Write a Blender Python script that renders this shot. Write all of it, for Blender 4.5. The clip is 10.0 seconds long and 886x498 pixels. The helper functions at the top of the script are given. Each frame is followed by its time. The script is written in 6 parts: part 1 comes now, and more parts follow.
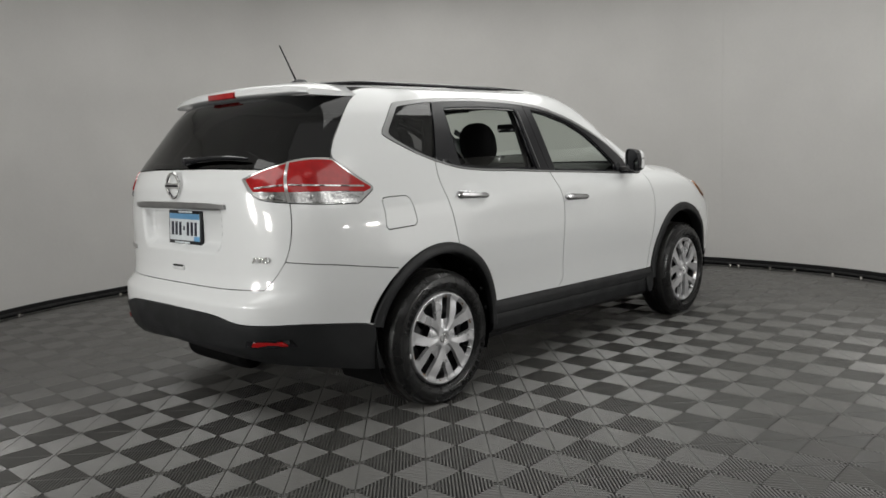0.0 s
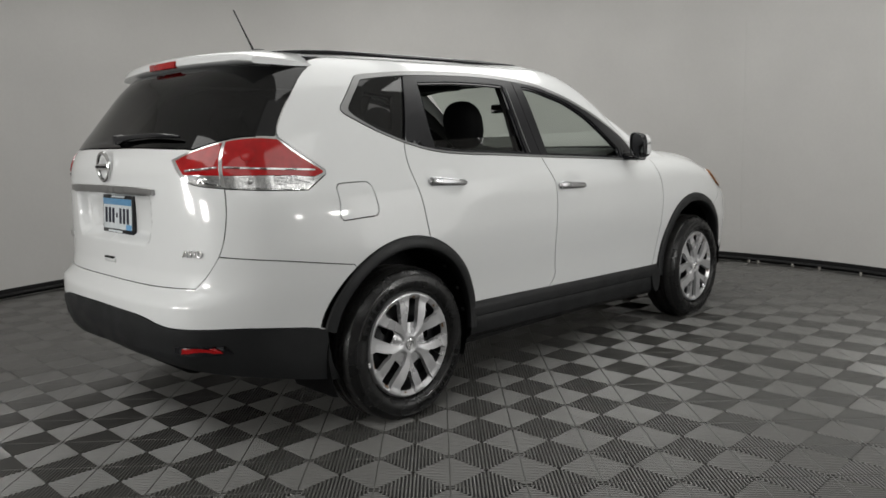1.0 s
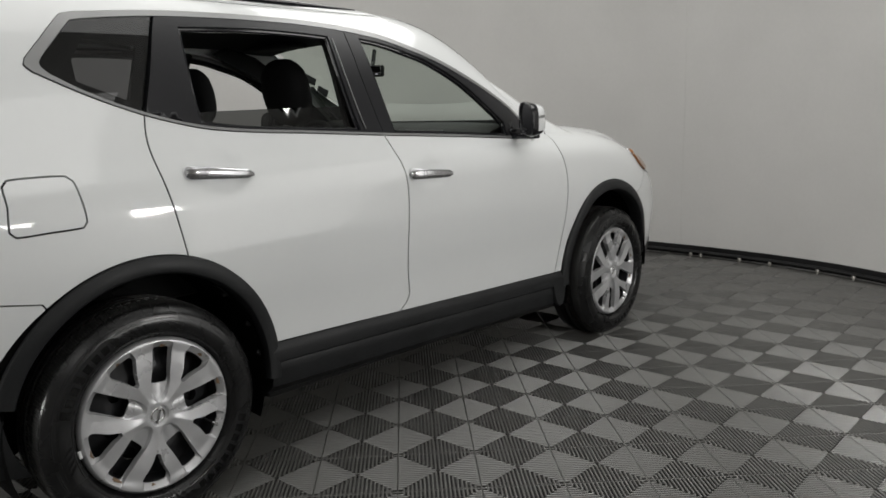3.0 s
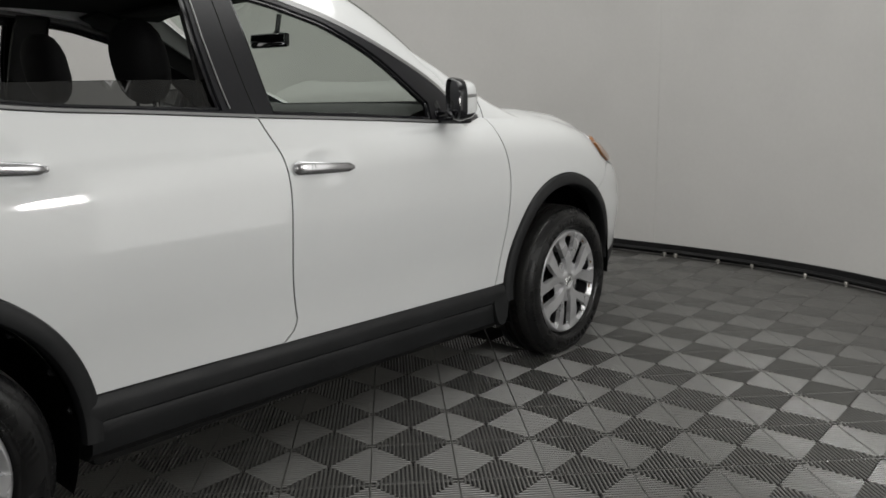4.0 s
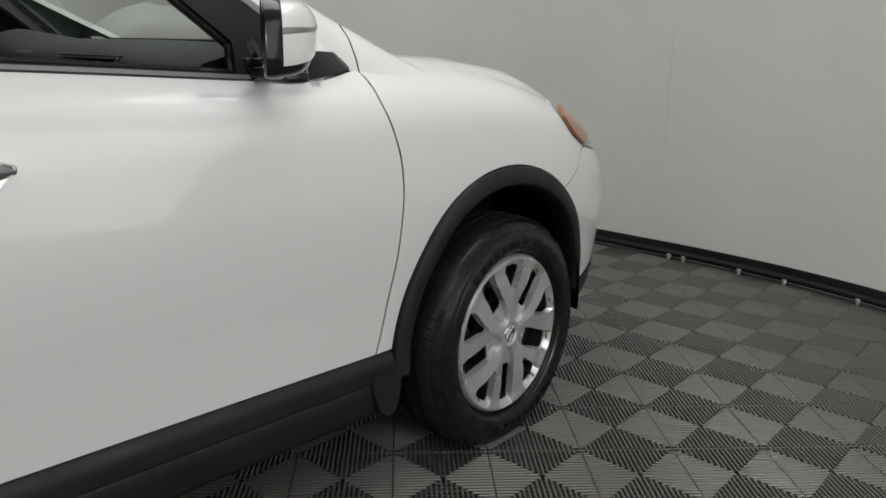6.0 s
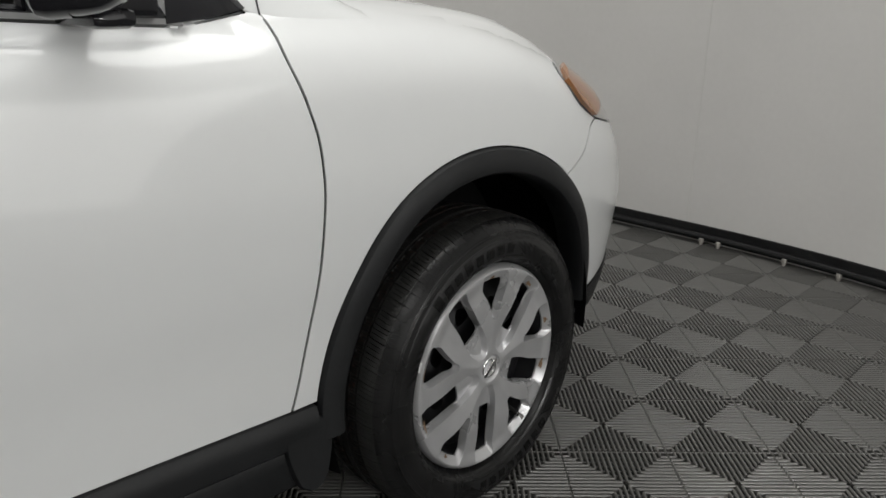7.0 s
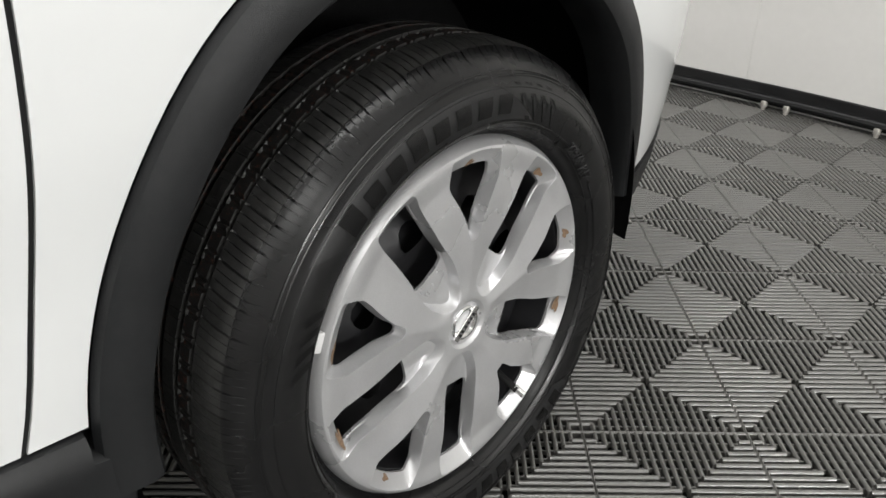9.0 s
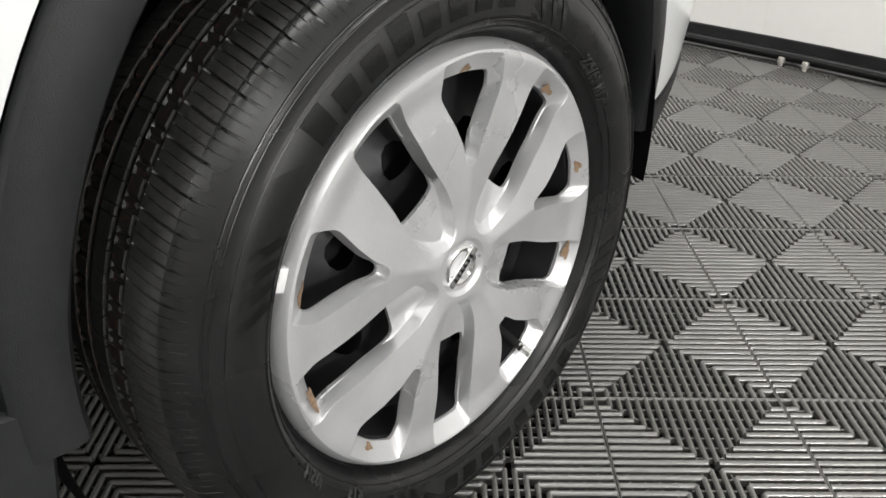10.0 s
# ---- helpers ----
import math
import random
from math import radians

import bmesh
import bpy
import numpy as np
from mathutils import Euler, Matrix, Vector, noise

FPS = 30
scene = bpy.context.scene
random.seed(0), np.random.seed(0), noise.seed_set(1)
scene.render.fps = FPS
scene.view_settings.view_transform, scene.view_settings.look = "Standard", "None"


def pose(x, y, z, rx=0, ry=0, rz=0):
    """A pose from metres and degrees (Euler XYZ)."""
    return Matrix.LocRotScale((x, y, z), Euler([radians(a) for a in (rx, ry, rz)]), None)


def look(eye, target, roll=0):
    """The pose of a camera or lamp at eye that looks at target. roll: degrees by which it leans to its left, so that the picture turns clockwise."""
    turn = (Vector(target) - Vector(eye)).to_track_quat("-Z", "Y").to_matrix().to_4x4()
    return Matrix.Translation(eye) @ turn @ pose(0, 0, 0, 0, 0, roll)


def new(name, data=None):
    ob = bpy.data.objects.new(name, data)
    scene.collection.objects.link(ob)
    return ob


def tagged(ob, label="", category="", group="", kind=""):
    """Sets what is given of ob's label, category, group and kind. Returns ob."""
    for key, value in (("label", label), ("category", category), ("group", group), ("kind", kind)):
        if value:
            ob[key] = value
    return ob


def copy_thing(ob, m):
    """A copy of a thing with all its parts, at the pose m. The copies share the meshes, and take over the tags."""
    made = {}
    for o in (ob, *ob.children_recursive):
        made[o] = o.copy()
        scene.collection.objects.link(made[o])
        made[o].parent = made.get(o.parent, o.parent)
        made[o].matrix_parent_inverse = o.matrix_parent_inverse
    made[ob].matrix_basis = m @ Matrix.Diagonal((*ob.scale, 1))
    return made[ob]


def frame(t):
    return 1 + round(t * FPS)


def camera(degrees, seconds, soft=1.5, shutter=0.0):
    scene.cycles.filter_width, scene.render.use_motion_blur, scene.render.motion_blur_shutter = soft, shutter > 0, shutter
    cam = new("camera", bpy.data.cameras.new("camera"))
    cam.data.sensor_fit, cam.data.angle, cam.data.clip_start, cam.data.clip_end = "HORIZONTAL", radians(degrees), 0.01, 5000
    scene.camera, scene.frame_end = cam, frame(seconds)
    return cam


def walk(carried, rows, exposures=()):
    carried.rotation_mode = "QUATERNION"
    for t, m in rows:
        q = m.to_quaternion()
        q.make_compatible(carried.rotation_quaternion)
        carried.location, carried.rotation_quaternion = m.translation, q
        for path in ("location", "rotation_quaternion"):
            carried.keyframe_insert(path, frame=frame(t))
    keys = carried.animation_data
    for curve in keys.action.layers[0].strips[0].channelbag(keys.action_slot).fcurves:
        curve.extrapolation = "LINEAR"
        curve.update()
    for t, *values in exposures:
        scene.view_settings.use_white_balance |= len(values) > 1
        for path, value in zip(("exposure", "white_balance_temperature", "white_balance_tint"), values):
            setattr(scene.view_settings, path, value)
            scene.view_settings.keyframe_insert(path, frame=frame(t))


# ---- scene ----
cam = camera(59.13, 10.0, soft=1.6)
# seconds, eye, then yaw, pitch and roll in degrees
PATH = [
    (0.0, 3.671, -2.865, 1.314, 43.71, -7.16, -2.27),
    (0.5, 3.610, -2.601, 1.299, 44.46, -7.59, -2.17),
    (1.0, 3.504, -2.326, 1.283, 45.43, -8.16, -1.58),
    (1.5, 3.409, -2.050, 1.290, 46.49, -8.83, -2.22),
    (2.0, 3.340, -1.714, 1.275, 47.05, -9.14, -2.53),
    (2.5, 3.248, -1.392, 1.256, 45.92, -9.65, -2.10),
    (3.0, 3.137, -1.061, 1.256, 43.16, -10.13, -1.57),
    (3.2, 3.091, -0.909, 1.249, 42.42, -10.34, -1.68),
    (4.5, 2.704, -0.016, 1.214, 41.62, -11.97, -0.42),
    (5.0, 2.559, 0.338, 1.233, 41.38, -13.11, 0.83),
    (5.5, 2.428, 0.650, 1.202, 43.52, -13.64, -0.03),
    (5.7, 2.353, 0.762, 1.201, 42.90, -14.15, 0.42),
    (6.8, 2.026, 1.390, 1.172, 43.99, -17.57, 1.21),
    (7.0, 1.961, 1.477, 1.158, 44.65, -18.12, 0.89),
    (7.5, 1.768, 1.707, 1.124, 44.10, -22.34, 0.74),
    (8.0, 1.634, 1.887, 1.050, 43.28, -23.84, 1.28),
    (8.5, 1.538, 2.008, 0.974, 44.80, -26.13, 0.84),
    (9.0, 1.481, 2.090, 0.895, 45.20, -27.72, 0.92),
    (9.5, 1.442, 2.137, 0.821, 45.90, -28.47, 0.61),
    (10.0, 1.414, 2.172, 0.776, 45.32, -29.05, 0.65),
]
walk(cam, [(t, pose(x, y, z, 90 + pitch, 0, yaw) @ pose(0, 0, 0, 0, 0, roll)) for t, x, y, z, yaw, pitch, roll in PATH],
     exposures=[(0.0, -0.30), (2.0, -0.36), (5.0, -0.32), (7.0, -0.24), (7.5, -0.16), (8.0, 0.10), (8.5, 0.48), (9.0, 0.78), (9.5, 1.02), (10.0, 1.14)])

# ---- world and lights ----
world = bpy.data.worlds.new("world")
scene.world = world
world.use_nodes = True
world.node_tree.nodes["Background"].inputs[0].default_value = (0.75, 0.78, 0.80, 1)
world.node_tree.nodes["Background"].inputs[1].default_value = 0.02

ROOM = Vector((-0.10, 1.15, 0.0))
ROOM_R, ROOM_H, ROOM_BACK = 4.10, 3.30, 8.2
AXIS = math.radians(-45.0)          # the booth opens this way
OUT = Vector((math.cos(AXIS), math.sin(AXIS), 0))
SIDE = Vector((-math.sin(AXIS), math.cos(AXIS), 0))


def room_point(along, across, z=0.0):
    """A place by metres from the booth's centre, along its axis and across it."""
    p = ROOM + OUT * along + SIDE * across
    return Vector((p.x, p.y, z))


def lamp(name, at, target, size_x, size_y, watts, colour):
    data = bpy.data.lights.new(name, "AREA")
    data.shape, data.size, data.size_y, data.energy, data.color = "RECTANGLE", size_x, size_y, watts, colour
    ob = new(name, data)
    ob.matrix_world = look(at, target)
    return ob


# ---- materials ----
def material(name, colour, rough=0.5, metal=0.0, spec=0.5, grain=0.0, grain_scale=60.0, bump=0.0, bump_scale=200.0,
             stain=0.0, stain_scale=3.0, coat=0.0, coat_rough=0.06, piece=0.0, transmission=0.0, ior=1.45, rough_var=0.0):
    """Principled surface with grain and stains in its colour, uneven gloss and a fine relief, all at real size."""
    m = bpy.data.materials.new(name)
    m.use_nodes = True
    nt = m.node_tree
    b = nt.nodes["Principled BSDF"]
    b.inputs["Base Color"].default_value = (*colour, 1)
    b.inputs["Roughness"].default_value, b.inputs["Metallic"].default_value = rough, metal
    b.inputs["Specular IOR Level"].default_value, b.inputs["Coat Weight"].default_value = spec, coat
    b.inputs["Coat Roughness"].default_value = coat_rough
    b.inputs["Transmission Weight"].default_value, b.inputs["IOR"].default_value = transmission, ior
    where = nt.nodes.new("ShaderNodeTexCoord")

    def cloud(scale, detail=4.0):
        n = nt.nodes.new("ShaderNodeTexNoise")
        n.inputs["Scale"].default_value, n.inputs["Detail"].default_value = scale, detail
        nt.links.new(where.outputs["Object"], n.inputs["Vector"])
        return n.outputs["Fac"]

    def ranged(fac, low, high):
        n = nt.nodes.new("ShaderNodeMapRange")
        n.inputs["From Min"].default_value, n.inputs["From Max"].default_value = 0.25, 0.75
        n.inputs["To Min"].default_value, n.inputs["To Max"].default_value = low, high
        nt.links.new(fac, n.inputs["Value"])
        return n.outputs["Result"]

    factors = []
    if grain:
        factors.append(ranged(cloud(grain_scale), 1 - grain, 1 + grain))
    if stain:
        factors.append(ranged(cloud(stain_scale, 6.0), 1 - stain, 1 + stain))
    if piece:
        info = nt.nodes.new("ShaderNodeObjectInfo")
        isle = nt.nodes.new("ShaderNodeNewGeometry")
        add = nt.nodes.new("ShaderNodeMath")
        add.operation = "ADD"
        nt.links.new(info.outputs["Random"], add.inputs[0])
        nt.links.new(isle.outputs["Random Per Island"], add.inputs[1])
        half = nt.nodes.new("ShaderNodeMath")
        half.operation = "MULTIPLY"
        half.inputs[1].default_value = 0.5
        nt.links.new(add.outputs[0], half.inputs[0])
        factors.append(ranged(half.outputs[0], 1 - piece, 1 + piece))
    if factors:
        last = factors[0]
        for other in factors[1:]:
            mul = nt.nodes.new("ShaderNodeMath")
            mul.operation = "MULTIPLY"
            nt.links.new(last, mul.inputs[0])
            nt.links.new(other, mul.inputs[1])
            last = mul.outputs[0]
        tint = nt.nodes.new("ShaderNodeVectorMath")
        tint.operation = "SCALE"
        tint.inputs[0].default_value = colour
        nt.links.new(last, tint.inputs["Scale"])
        nt.links.new(tint.outputs["Vector"], b.inputs["Base Color"])
    if rough_var:
        nt.links.new(ranged(cloud(9.0, 5.0), max(0.02, rough - rough_var), min(1, rough + rough_var)), b.inputs["Roughness"])
    if bump:
        n = nt.nodes.new("ShaderNodeBump")
        n.inputs["Strength"].default_value, n.inputs["Distance"].default_value = bump, 0.002
        nt.links.new(cloud(bump_scale, 3.0), n.inputs["Height"])
        nt.links.new(n.outputs["Normal"], b.inputs["Normal"])
    return m


def glass(name, tint, rough=0.0):
    """Thin tinted glass: a clear pane that lets the view through and mirrors at grazing angles."""
    m = bpy.data.materials.new(name)
    m.use_nodes = True
    nt = m.node_tree
    nt.nodes.clear()
    out = nt.nodes.new("ShaderNodeOutputMaterial")
    mix = nt.nodes.new("ShaderNodeMixShader")
    clear = nt.nodes.new("ShaderNodeBsdfTransparent")
    shine = nt.nodes.new("ShaderNodeBsdfGlossy")
    edge = nt.nodes.new("ShaderNodeLayerWeight")
    edge.inputs["Blend"].default_value = 0.5
    power = nt.nodes.new("ShaderNodeMath")
    power.operation = "POWER"
    power.inputs[1].default_value = 4.0
    gloss = nt.nodes.new("ShaderNodeMath")
    gloss.operation = "MULTIPLY_ADD"
    gloss.inputs[1].default_value, gloss.inputs[2].default_value = 0.9, 0.05
    clear.inputs["Color"].default_value = (*tint, 1)
    shine.inputs["Roughness"].default_value = rough
    nt.links.new(edge.outputs["Facing"], power.inputs[0])
    nt.links.new(power.outputs[0], gloss.inputs[0])
    nt.links.new(gloss.outputs[0], mix.inputs[0])
    nt.links.new(clear.outputs[0], mix.inputs[1])
    nt.links.new(shine.outputs[0], mix.inputs[2])
    nt.links.new(mix.outputs[0], out.inputs["Surface"])
    return m


M_WALL = material("wall_fabric", (0.60, 0.59, 0.575), rough=0.75, spec=0.2, grain=0.014, grain_scale=40, stain=0.055, stain_scale=1.1)
M_CEIL = material("ceiling_white", (0.8, 0.8, 0.79), rough=0.8, stain=0.02)
M_BASE = material("black_base", (0.006, 0.006, 0.0065), rough=0.45, spec=0.35, grain=0.25, grain_scale=30, stain=0.3, stain_scale=6, rough_var=0.15)
M_TILE = material("grey_floor_plastic", (0.088, 0.086, 0.080), rough=0.34, spec=1.0, coat=1.0, coat_rough=0.25, grain=0.06, grain_scale=90, stain=0.05, stain_scale=2.2, piece=0.05)
# sub-floor coloured near-black to stand for deep shade between the tile ribs
M_SUB = material("gap_shade_subfloor", (0.003, 0.003, 0.003), rough=0.95, spec=0.05, stain=0.3)
M_BOLT = material("dull_bolt", (0.45, 0.43, 0.40), rough=0.4, metal=0.7, stain=0.3, stain_scale=60)


# ---- mesh helpers ----
def finish(name, bm, mat, smooth=True, angle=35.0):
    """Turns a bmesh into an object with one or more materials; edges sharper than the angle stay crisp."""
    bm.normal_update()
    for f in bm.faces:
        f.smooth = smooth
    if smooth:
        for e in bm.edges:
            if len(e.link_faces) == 2 and e.calc_face_angle(0) > radians(angle):
                e.smooth = False
    me = bpy.data.meshes.new(name)
    bm.to_mesh(me)
    bm.free()
    for m in mat if isinstance(mat, (list, tuple)) else [mat]:
        me.materials.append(m)
    return new(name, me)


def part(name, bm, mat, parent, label="", smooth=True, angle=35.0):
    ob = finish(name, bm, mat, smooth, angle)
    ob.parent = parent
    return tagged(ob, label=label) if label else ob


def add_box(bm, lo, hi, bevel=0.0, m=None, segments=2):
    """A box between two corners, with its edges rounded."""
    lo, hi = Vector(lo), Vector(hi)
    made = bmesh.ops.create_cube(bm, size=1.0, matrix=Matrix.Translation((lo + hi) / 2) @ Matrix.Diagonal((*(hi - lo), 1)))["verts"]
    if bevel:
        edges = list({e for v in made for e in v.link_edges})
        made = bmesh.ops.bevel(bm, geom=edges, offset=bevel, segments=segments, profile=0.5, affect="EDGES")["verts"]
    if m is not None:
        bmesh.ops.transform(bm, matrix=m, verts=list({v for v in made}))
    return made


def add_lathe(bm, profile, steps, centre, axis="x", close=False, arc=(0.0, 360.0)):
    """Turns a profile of (radius, offset along the axis) round the axis through centre."""
    whole = abs(arc[1] - arc[0]) >= 359.9
    rings = []
    for k in range(steps + (0 if whole else 1)):
        a = radians(arc[0] + (arc[1] - arc[0]) * k / steps)
        ring = []
        for r, o in profile:
            c, s = r * math.cos(a), r * math.sin(a)
            p = {"x": (o, c, s), "y": (c, o, s), "z": (c, s, o)}[axis]
            ring.append(bm.verts.new(Vector(centre) + Vector(p)))
        rings.append(ring)
    n = len(profile)
    for k in range(len(rings) if whole else len(rings) - 1):
        a, b = rings[k], rings[(k + 1) % len(rings)]
        for i in range(n if close else n - 1):
            j = (i + 1) % n
            q = [a[i], a[j], b[j], b[i]]
            if len({v.co.to_tuple(7) for v in q}) == 4:
                bm.faces.new(q)
    return rings


def add_tube(bm, points, radius, sides=8, closed=False, taper=None):
    """A round bar along points."""
    pts = [Vector(p) for p in points]
    rings = []
    for k, p in enumerate(pts):
        a = pts[k - 1] if k or closed else p
        b = pts[(k + 1) % len(pts)] if k + 1 < len(pts) or closed else p
        way = (b - a).normalized()
        side = way.orthogonal().normalized() if abs(way.z) > 0.95 else way.cross(Vector((0, 0, 1))).normalized()
        up = side.cross(way)
        r = radius if taper is None else radius * taper[k]
        rings.append([bm.verts.new(p + r * (math.cos(2 * math.pi * i / sides) * side + math.sin(2 * math.pi * i / sides) * up)) for i in range(sides)])
    for k in range(len(rings) if closed else len(rings) - 1):
        a, b = rings[k], rings[(k + 1) % len(rings)]
        for i in range(sides):
            bm.faces.new((a[i], a[(i + 1) % sides], b[(i + 1) % sides], b[i]))
    if not closed:
        bm.faces.new(rings[0][::-1])
        bm.faces.new(rings[-1])


TABLES = {}


def spline(knots, x):
    """Smooth curve through knots [(x, y), ...], held level at its ends, from a fine table."""
    key = id(knots)
    if key not in TABLES:
        lo, hi = knots[0][0], knots[-1][0]
        TABLES[key] = (lo, 3000 / (hi - lo), [exact_spline(knots, lo + (hi - lo) * k / 3000) for k in range(3001)] + [knots[-1][1]], knots)
    lo, per, values, _ = TABLES[key]
    t = (x - lo) * per
    if t <= 0:
        return values[0]
    if t >= 3000:
        return values[3000]
    k = int(t)
    return values[k] + (values[k + 1] - values[k]) * (t - k)


def exact_spline(knots, x):
    if x <= knots[0][0]:
        return knots[0][1]
    if x >= knots[-1][0]:
        return knots[-1][1]
    k = next(i for i in range(len(knots) - 1) if knots[i + 1][0] >= x)
    (x0, y0), (x1, y1) = knots[k], knots[k + 1]
    d = (y1 - y0) / (x1 - x0)

    def slope(i):
        if i == 0 or i == len(knots) - 1:
            return d
        a = (knots[i][1] - knots[i - 1][1]) / (knots[i][0] - knots[i - 1][0])
        b = (knots[i + 1][1] - knots[i][1]) / (knots[i + 1][0] - knots[i][0])
        return 0.0 if a * b <= 0 else 2 * a * b / (a + b)

    h, u = x1 - x0, (x - x0) / (x1 - x0)
    return ((2 * u**3 - 3 * u**2 + 1) * y0 + (u**3 - 2 * u**2 + u) * h * slope(k)
            + (3 * u**2 - 2 * u**3) * y1 + (u**3 - u**2) * h * slope(k + 1))


# ---- the booth: a round-ended room ----
# the round end's radius by its heading from the booth's centre, in degrees
PLAN = [(45, 4.10), (58, 4.085), (66, 4.055), (74, 3.99), (82, 3.92), (90, 3.878), (105, 3.88), (130, 3.95), (160, 3.97), (190, 4.00), (205, 4.08), (225, 4.10)]


def wall_line(radius, back=ROOM_BACK, steps=72):
    """Plan of the booth's wall: a rounded end with two straight arms, as (along, across)."""
    pts = [(back - (back) * k / 12, radius) for k in range(12)]
    for k in range(steps + 1):
        a = math.pi * k / steps
        r = spline(PLAN, 45 + math.degrees(a)) + radius - ROOM_R
        pts.append((-r * math.sin(a), r * math.cos(a)))
    pts += [(back * (k + 1) / 12, -radius) for k in range(12)]
    return pts


def sweep_wall(name, profile, mat, closed=True, smooth=True):
    """Sweeps a profile of (metres outside the wall's face, height) along the booth's plan."""
    bm = bmesh.new()
    rows = []
    for o, z in profile:
        rows.append([bm.verts.new(room_point(a, c, z)) for a, c in wall_line(ROOM_R + o)])
    n = len(rows)
    for i in range(n if closed else n - 1):
        a, b = rows[i], rows[(i + 1) % n]
        for k in range(len(a) - 1):
            bm.faces.new((a[k], a[k + 1], b[k + 1], b[k]))
    for k in (0, -1):
        if closed:
            bm.faces.new([r[k] for r in rows])
    bmesh.ops.recalc_face_normals(bm, faces=bm.faces)
    return finish(name, bm, mat, smooth)


round_wall = tagged(sweep_wall("wall_round", [(0, 0.0), (0.12, 0.0), (0.12, ROOM_H), (0, ROOM_H)], M_WALL), "curved grey-white photo booth wall of smooth panels", "wall", kind="structure")
bm = bmesh.new()
seam_r = spline(PLAN, 86.0)
add_box(bm, (seam_r - 0.0025, -0.003, 0.09), (seam_r + 0.004, 0.003, ROOM_H - 0.01))
bmesh.ops.transform(bm, matrix=Matrix.Translation(ROOM) @ Matrix.Rotation(radians(86.0), 4, "Z"), verts=bm.verts)
part("wall_seam", bm, M_WALL, round_wall)
bm = bmesh.new()
add_box(bm, (-ROOM_R - 0.12, 0, 0), (ROOM_R + 0.12, 0.12, ROOM_H))
back_wall = finish("wall_back", bm, M_WALL, False)
back_wall.matrix_world = Matrix.Translation(room_point(ROOM_BACK, 0)) @ Matrix.Rotation(AXIS - math.pi / 2, 4, "Z")
tagged(back_wall, "plain grey-white wall closing the booth", "wall", kind="structure")
bm = bmesh.new()
rim = [bm.verts.new(room_point(a, c, ROOM_H)) for a, c in wall_line(ROOM_R + 0.12)]
low = bm.faces.new(rim)
top = bmesh.ops.extrude_face_region(bm, geom=[low])
bmesh.ops.translate(bm, verts=[v for v in top["geom"] if isinstance(v, bmesh.types.BMVert)], vec=(0, 0, 0.1))
tagged(finish("ceiling", bm, M_CEIL, False), "flat white booth ceiling", "ceiling", kind="structure")

# black foot of the wall: hem, ledge and rail
base = sweep_wall("baseboard", [(-0.012, 0.010), (-0.012, 0.026), (-0.048, 0.029), (-0.053, 0.034), (-0.053, 0.039), (-0.048, 0.043), (-0.040, 0.044), (-0.036, 0.040), (-0.030, 0.040), (-0.026, 0.047), (-0.014, 0.050), (-0.010, 0.082), (-0.003, 0.086), (-0.003, 0.010)], M_BASE)
tagged(base, "black rail and hem along the foot of the wall", "baseboard", kind="structure")
for a in (84.3, 83.0, 78.2, 74.6, 69.2, 65.2, 58, 51, 46, 95, 104, 118, 130, 150, 170, 190, 205):
    bm = bmesh.new()
    add_lathe(bm, [(0.001, 0.034), (0.011, 0.033), (0.013, 0.029), (0.013, 0.012), (0.009, 0.010), (0.009, 0.0), (0.001, 0.0)], 10, (0, 0, 0), "z")
    foot = finish("rail_foot", bm, M_BOLT)
    foot.location = ROOM + Vector((math.cos(radians(a)), math.sin(radians(a)), 0)) * (spline(PLAN, a) - 0.050)
    tagged(foot, "small dull metal levelling foot under the black rail", "foot", group="feet of the rail")


# ---- lights of the booth, all out of view: ceiling panels, upright soft lamps on the arms of the wall, and an added fill ----
WHITE = (1.0, 0.995, 0.970)
for a, c, w in ((-2.2, 0.0, 26), (-0.8, -1.5, 26), (-0.4, 1.7, 46), (0.9, 0.2, 22), (3.2, -2.2, 36), (3.2, 2.2, 20), (4.8, 0.0, 14)):
    lamp("ceiling_lamp", room_point(a, c, ROOM_H - 0.05), room_point(a, c, 0), 2.0, 1.7, w, WHITE)
# the first, broad one is unseen fill, added to brighten the car's lower flank
for a, c, w, size in ((1.3, 3.97, 26, 2.3), (2.8, 3.9, 32, 0.40), (4.4, 3.9, 17, 0.42), (5.0, -3.9, 66, 0.66), (3.5, -3.9, 26, 0.48)):
    lamp("upright_lamp", room_point(a, c, 1.30), room_point(a - 1.2, 0.0, 0.8), size, size, w, WHITE)


# ---- the car's skin: one smooth surface, from which all outer panels are cut ----
# x to the car's right, y ahead from the rear axle, z up
YC = 1.30                       # where the plan is widest
HALF_WIDTH = [(0.16, 0.80), (0.24, 0.845), (0.32, 0.856), (0.42, 0.862), (0.55, 0.871), (0.70, 0.891), (0.85, 0.903), (0.97, 0.901), (1.05, 0.888), (1.12, 0.862),
              (1.20, 0.832), (1.32, 0.787), (1.44, 0.738), (1.55, 0.683), (1.605, 0.645), (1.65, 0.595), (1.68, 0.52), (1.71, 0.33), (1.722, 0.0)]
REAR_END = [(0.16, -0.72), (0.26, -0.86), (0.36, -0.935), (0.46, -0.97), (0.56, -0.985), (0.68, -0.975), (0.78, -0.957), (0.90, -0.952), (1.05, -0.950), (1.16, -0.950),
            (1.22, -0.937), (1.28, -0.905), (1.36, -0.845), (1.46, -0.77), (1.56, -0.69), (1.63, -0.60), (1.69, -0.42), (1.722, 0.0)]
